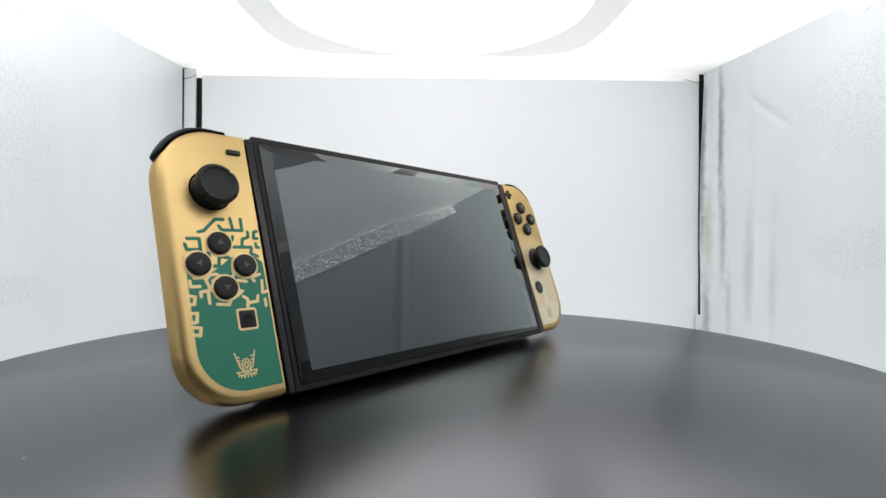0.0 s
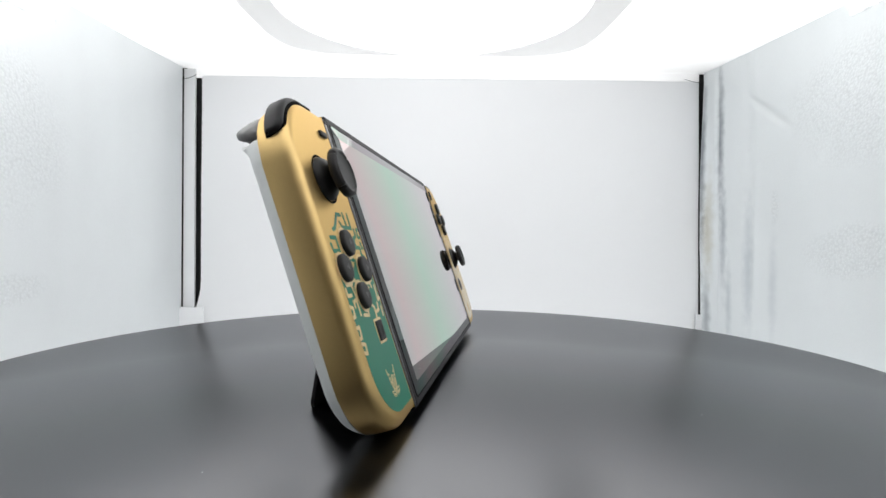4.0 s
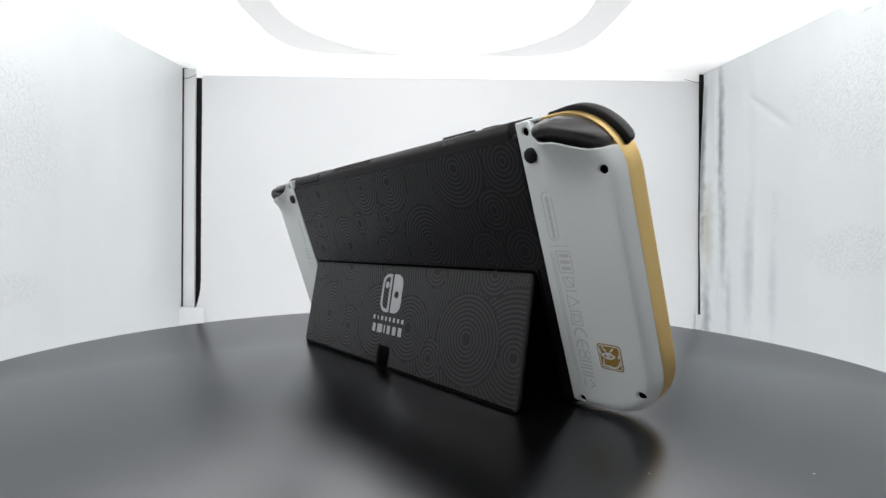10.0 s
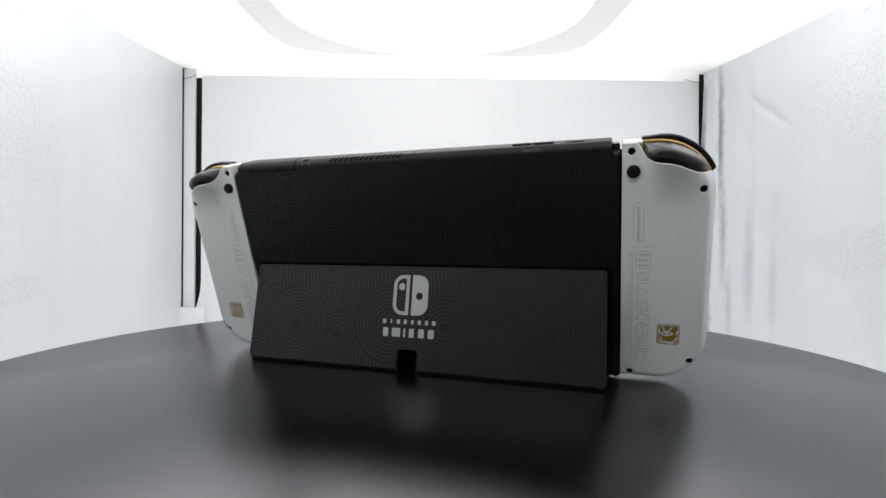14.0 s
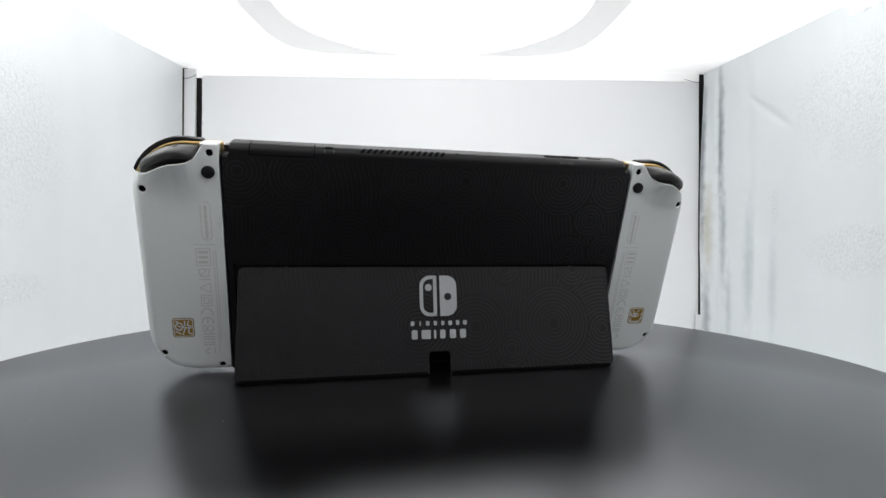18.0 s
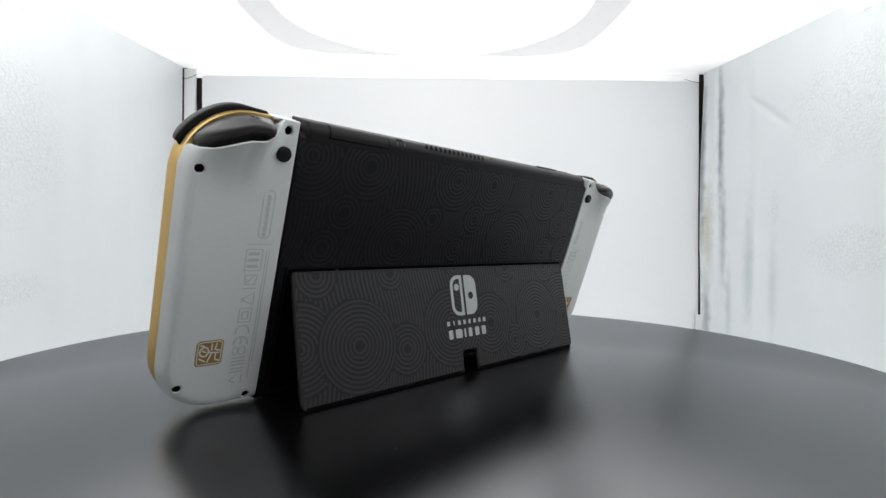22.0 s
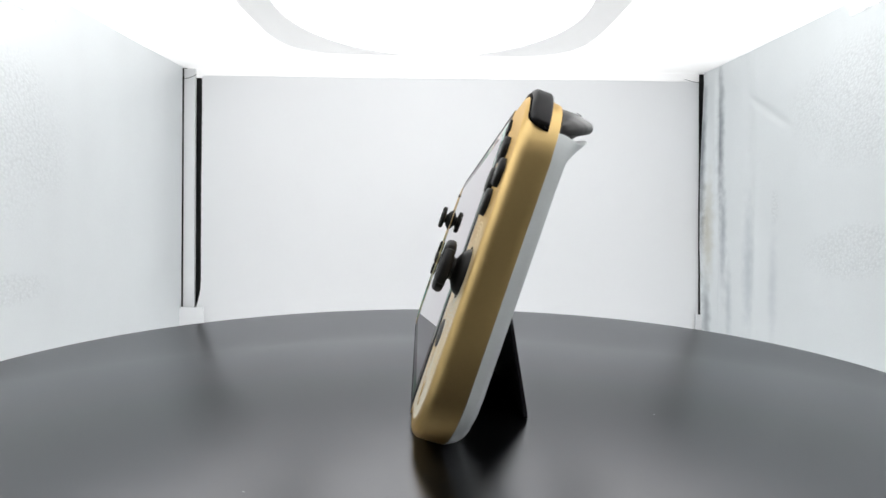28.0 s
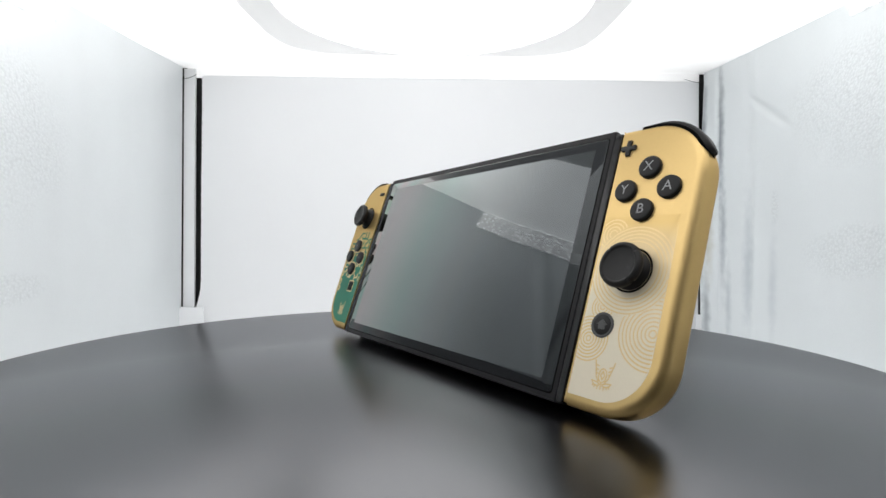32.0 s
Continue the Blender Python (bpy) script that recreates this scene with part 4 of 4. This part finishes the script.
def rear_prints(shell, sx):
    """Faint grey markings down the inner side: those that cannot be read as bars, the rest as small signs."""
    bm = bmesh.new()
    pts = rounded(95.2, 11.7, 99.3, 28.2, 1.9, 5)
    inner = offset(pts, 0.35)
    rows = [[bm.verts.new((sx * p[0] * U, p[1] * U, z * U)) for p in q] for q, z in ((pts, -7.15), (pts, -7.23), (inner, -7.23), (inner, -7.15))]
    ring_faces(bm, rows + rows[:1])
    piece("outline_print", bm, FAINT, shell)

    def sign(name, lines, width=0.4):
        piece(name, stroke_all(lines, 0, 0, width, -7.24, sx), FAINT, shell)

    for y0, y1 in ((26.4, 24.6), (23.9, 23.4), (22.7, 21.2), (20.5, 18.9), (18.2, 16.8), (16.2, 14.6), (14.0, 12.9)):
        sign("print_bar", [[(97.25, y0 - 0.5), (97.25, y1 + 0.1)]], 1.3)
    sign("divider_print", [[(94.2, 9.9), (102.4, 9.9)]], 0.25)
    sign("frame_print", [[(96.6, 8.1), (102.0, 8.1), (102.0, 0.7), (96.6, 0.7), (96.6, 8.1)]], 0.35)
    for y in (6.6, 4.4, 2.2):
        sign("print_bar", [[(98.0, y), (100.8, y)]], 1.2)
    sign("bin_print", [[(97.2, -0.9), (101.4, -0.9), (100.9, -4.2), (97.9, -4.2), (97.2, -0.9)], [(97.2, -5.6), (101.6, -5.6)], [(98.4, -1.2), (101.0, -4.0)]])
    sign("triangle_print", [[(97.3, -7.2), (97.3, -11.6), (101.6, -9.4), (97.3, -7.2)]])
    sign("square_print", [[(97.3, -12.8), (101.4, -12.8), (101.4, -17.8), (97.3, -17.8), (97.3, -12.8)], [(98.4, -14.0), (100.4, -14.0), (100.4, -16.6), (98.4, -16.6), (98.4, -14.0)]])
    sign("mark_print", [arc(99.5, -21.8, 2.3, 2.8, 0, 180)], 0.6)
    sign("mark_print", [arc(99.5, -26.0, 2.3, 2.8, 0, 180), [(99.5, -23.4), (99.5, -25.8)]], 0.6)
    sign("disc_print", [arc(98.6, -28.6, 1.2, 1.6, 0, 360), arc(100.9, -28.6, 0.8, 1.6, 0, 360)])
    for y in (-31.2, -32.6, -33.8, -35.4, -36.6):
        sign("print_bar", [[(97.2, y), (101.5, y)]], 0.55)
    sign("print_bar", [[(97.4, -38.2), (97.4, -41.0)], [(99.6, -38.2), (101.4, -39.8), (99.6, -41.0)]], 0.5)
    for x, y1 in ((94.4, -34.0), (95.3, -40.0)):
        sign("print_bar", [[(x, 7.6), (x, y1)]], 0.32)


def green_print(shell):
    """Green printed panel that breaks up into maze-like strokes towards the top."""
    foot = rounded(-119.8, -46.8, -92.0, -6.0, (16.0, 0.2, 0.2, 0.2), 12)
    panel = [p for p in foot if p[1] < -7] + [(-92.0, -1.8), (-95.5, 0.8), (-100.5, 1.6), (-105.0, -0.8), (-111.0, -5.2), (-119.6, -3.2)]
    piece("green_panel", slab(panel, [(0, 6.95), (0, 7.06)]), GREEN, shell, "green printed panel")
    bm = bmesh.new()
    for l in (((-114, 9.5), (-112, 10), (-107.5, 14.5), (-104.5, 14.5)), ((-106.5, 12), (-105.5, 10.5), (-98, 10.5), (-98, 15)), ((-102, 15), (-101.5, 11)),
              ((-118, 7), (-114, 7), (-114, 1)), ((-119, 5), (-118.5, 3), (-114, 3)), ((-119.5, 0), (-118, 0)), ((-96, 10), (-96, 8), (-98.5, 7), (-99, 4.5)),
              ((-102, 8), (-102.5, 6.5)), ((-92.3, 10.3), (-93.5, 10), (-94, 7.5), (-92.5, 7.5)), ((-93.5, 5.5), (-93.5, 4), (-92.5, 4)),
              ((-102, 4), (-95.5, 4), (-96, 1.5), (-93.5, 0.5)), ((-111.5, 2), (-111.5, -0.5)), ((-110.5, -3), (-108.5, -3), (-108, 0.5), (-104.5, 0)), ((-108.6, 9.2), (-108.4, 9.8))):
        stroke(bm, l, 1.25, 7.08)
    piece("maze_print", bm, GREEN, shell, "green maze-like strokes")
    bm = bmesh.new()
    for l in (((-119, -8), (-119, -10), (-116, -10)), ((-117.5, -7), (-114, -7), (-112.5, -11.5), (-116, -12), (-116, -13.5)), ((-113.5, -11.5), (-113.5, -16)),
              ((-111, -16.5), (-107, -17), (-106, -15)), ((-102.5, -8.5), (-99.5, -9)), ((-103.5, -12), (-101.5, -12.5), (-103.5, -14)), ((-101.5, -14.5), (-100, -15.5), (-100.5, -18.5)),
              ((-100, -17), (-96.5, -16.5), (-96, -14.5)), ((-93.5, -9), (-94, -13.5), (-92, -13)), ((-93.5, -16), (-93.5, -18.5)), ((-120, -13), (-118, -13.5), (-118.5, -16), (-120, -16)),
              ((-120, -19), (-118, -19), (-118.5, -22), (-120, -22)), ((-120, -23.5), (-117.5, -24), (-118, -26.5), (-120, -26)), ((-113.5, -7.5), (-112, -6), (-109.5, -6)),
              ((-97.5, -7.5), (-96.5, -9)), ((-97.5, -7.5), (-94, -6.5)), ((-103.8, -3.5), (-103.8, -6.5), (-105, -8)), ((-111.5, -8.2), (-110.2, -8.4))):
        stroke(bm, l, 1.1, 7.10)
    for x, y in ((-107.4, 5.3), (-115.5, -2.2), (-99.2, -3.1), (-107.4, -11.0)):
        slab([(x + a, y + b) for a, b in circle(5.0, 36)], [(0, 6.95), (0, 7.14)], bm)
    slab(rounded(-105.0, -26.5, -97.6, -18.7, 1.0, 4), [(0, 6.95), (0, 7.14)], bm)
    piece("gold_maze_print", bm, GOLD_PRINT, shell, "gold maze-like strokes")
    piece("crest_print", crest(bmesh.new(), -104.3, -38.2, 7.12, 0.93), GOLD_PRINT, shell, "gold winged crest")


def cream_panel(shell):
    m = material("cream_to_gold_print", (0.74, 0.67, 0.53), 0.45, edge=(0.9, 0.82, 0.68))
    nt = m.node_tree
    b = nt.nodes["Principled BSDF"]
    old = b.inputs["Base Color"].links[0].from_socket
    tc = nt.nodes.new("ShaderNodeTexCoord")
    sep = nt.nodes.new("ShaderNodeSeparateXYZ")
    mr = nt.nodes.new("ShaderNodeMapRange")
    mr.inputs["From Min"].default_value = -14 * U
    mr.inputs["From Max"].default_value = 13.5 * U
    mix = nt.nodes.new("ShaderNodeMix")
    mix.data_type = "RGBA"
    mix.inputs[7].default_value = (0.60, 0.425, 0.180, 1)
    nt.links.new(tc.outputs["Object"], sep.inputs[0])
    nt.links.new(sep.outputs[1], mr.inputs["Value"])
    nt.links.new(mr.outputs[0], mix.inputs[0])
    nt.links.new(old, mix.inputs[6])
    sheen = nt.nodes.new("ShaderNodeMath")
    sheen.operation = "MULTIPLY"
    sheen.inputs[1].default_value = 0.95
    nt.links.new(mr.outputs[0], sheen.inputs[0])
    nt.links.new(sheen.outputs[0], b.inputs["Metallic"])
    nt.links.new(mix.outputs[2], b.inputs["Base Color"])
    piece("cream_panel", slab(rounded(92.0, -46.8, 119.8, 16.0, (0.2, 16.0, 0.2, 0.2), 12), [(0, 6.95), (0, 7.0), (0.5, 7.025)]), m, shell, "cream printed panel fading to gold", 0)
    inside = lambda x, y: 92.3 < x < 119.6 and math.hypot(min(0, y + 31), max(0, x - 103.8)) < 15.8
    far = lambda x, y, cx, cy, r: math.hypot(x - cx, y - cy) > r
    bm = bmesh.new()
    ring_lines(bm, 106.3, -3.0, [9.9 + 1.25 * i for i in range(5)], inside)
    ring_lines(bm, 118.3, -23.0, [1.2 + 1.3 * i for i in range(9)], lambda x, y: inside(x, y) and far(x, y, 106.3, -3.0, 15.4))
    ring_lines(bm, 95.6, -27.6, [0.9 + 1.1 * i for i in range(7)], lambda x, y: inside(x, y) and far(x, y, 118.3, -23, 12.2))
    ring_lines(bm, 98.6, -16.5, [0.9 + 1.1 * i for i in range(4)], lambda x, y: inside(x, y) and far(x, y, 106.3, -3.0, 15.4) and far(x, y, 95.6, -27.6, 8.0))
    ring_lines(bm, 96.5, 9.5, [1.5 + 1.3 * i for i in range(4)], lambda x, y: inside(x, y) and far(x, y, 106.3, -3.0, 15.6))
    piece("ring_print", bm, GOLD_PRINT, shell, "fine gold rings")
    piece("crest_print", crest(bmesh.new(), 104.2, -38.5, 7.12, 0.95), GOLD_PRINT, shell, "gold winged crest")


left = controller(-1)
green_print(left)
stick(left, -107.4, 25.6)
piece("minus_button", slab(rounded(-99.2, 41.4, -93.8, 43.3, 0.4, 3), edge_round(6.8, 7.8, 0, 0.25, 2)), RUBBER, left)
for x, y, a in ((-107.4, 5.3, 90), (-115.5, -2.2, 180), (-99.2, -3.1, 0), (-107.4, -11.0, 270)):
    round_button("arrow_button", left, x, y)
    tri = [(x + 1.35 * math.cos(radians(a + k)), y + 1.35 * math.sin(radians(a + k))) for k in (0, 120, 240)]
    piece("arrow_mark", slab(tri, [(0, 8.6), (0, 8.76)]), ARROW, left, smooth=0)
piece("capture_button", slab(rounded(-104.2, -25.7, -98.3, -19.5, 0.5, 3), edge_round(6.8, 7.5, 0, 0.3, 2)), RUBBER, left)
piece("button_dish", lathe(-101.25, -22.6, [(2.0, 7.3), (2.0, 7.53), (1.7, 7.55), (1.6, 7.5)], 24), BLACK, left)

right = controller(1)
cream_panel(right)
stick(right, 106.3, -3.2)
bm = slab(rounded(91.9, 41.7, 98.0, 43.6, 0.3, 2), edge_round(6.8, 7.8, 0, 0.2, 2))
slab(rounded(94.0, 39.6, 95.9, 45.7, 0.3, 2), edge_round(6.8, 7.79, 0, 0.2, 2), bm)
piece("plus_button", bm, RUBBER, right)
for x, y, ch in ((105.6, 33.6, "X"), (97.9, 25.5, "Y"), (114.1, 25.5, "A"), (105.8, 17.9, "B")):
    round_button("letter_button", right, x, y)
    piece("letter_mark", letters(ch, 5.0, x, y, 8.72), MARK, right, smooth=0)
piece("home_ring", lathe(100.0, -22.5, [(4.3, 6.8), (4.3, 7.3), (4.1, 7.42), (3.6, 7.42), (3.4, 7.3)], 36), ARROW, right)
piece("home_button", lathe(100.0, -22.5, [(3.4, 6.9), (3.4, 7.36), (3.2, 7.45), (0, 7.45)], 36), RUBBER, right)
piece("house_mark", slab([(98.7, -24.0), (101.3, -24.0), (101.3, -22.4), (102.1, -22.4), (100.0, -20.6), (97.9, -22.4), (98.7, -22.4)], [(0, 7.4), (0, 7.5)]), ARROW, right, smooth=0)
# ---- what turns ----
def motions():
    times = [0.5 * i for i in range(int(SECONDS * 2) + 1)]
    walk(console, [(t, pose(0, 0, 0, 0, 0, TURN_0 + TURN * t)) for t in times])
    walk(platter, [(t, pose(0, 0, 0, 0, 0, TURN_0 + TURN * t)) for t in times])


motions()
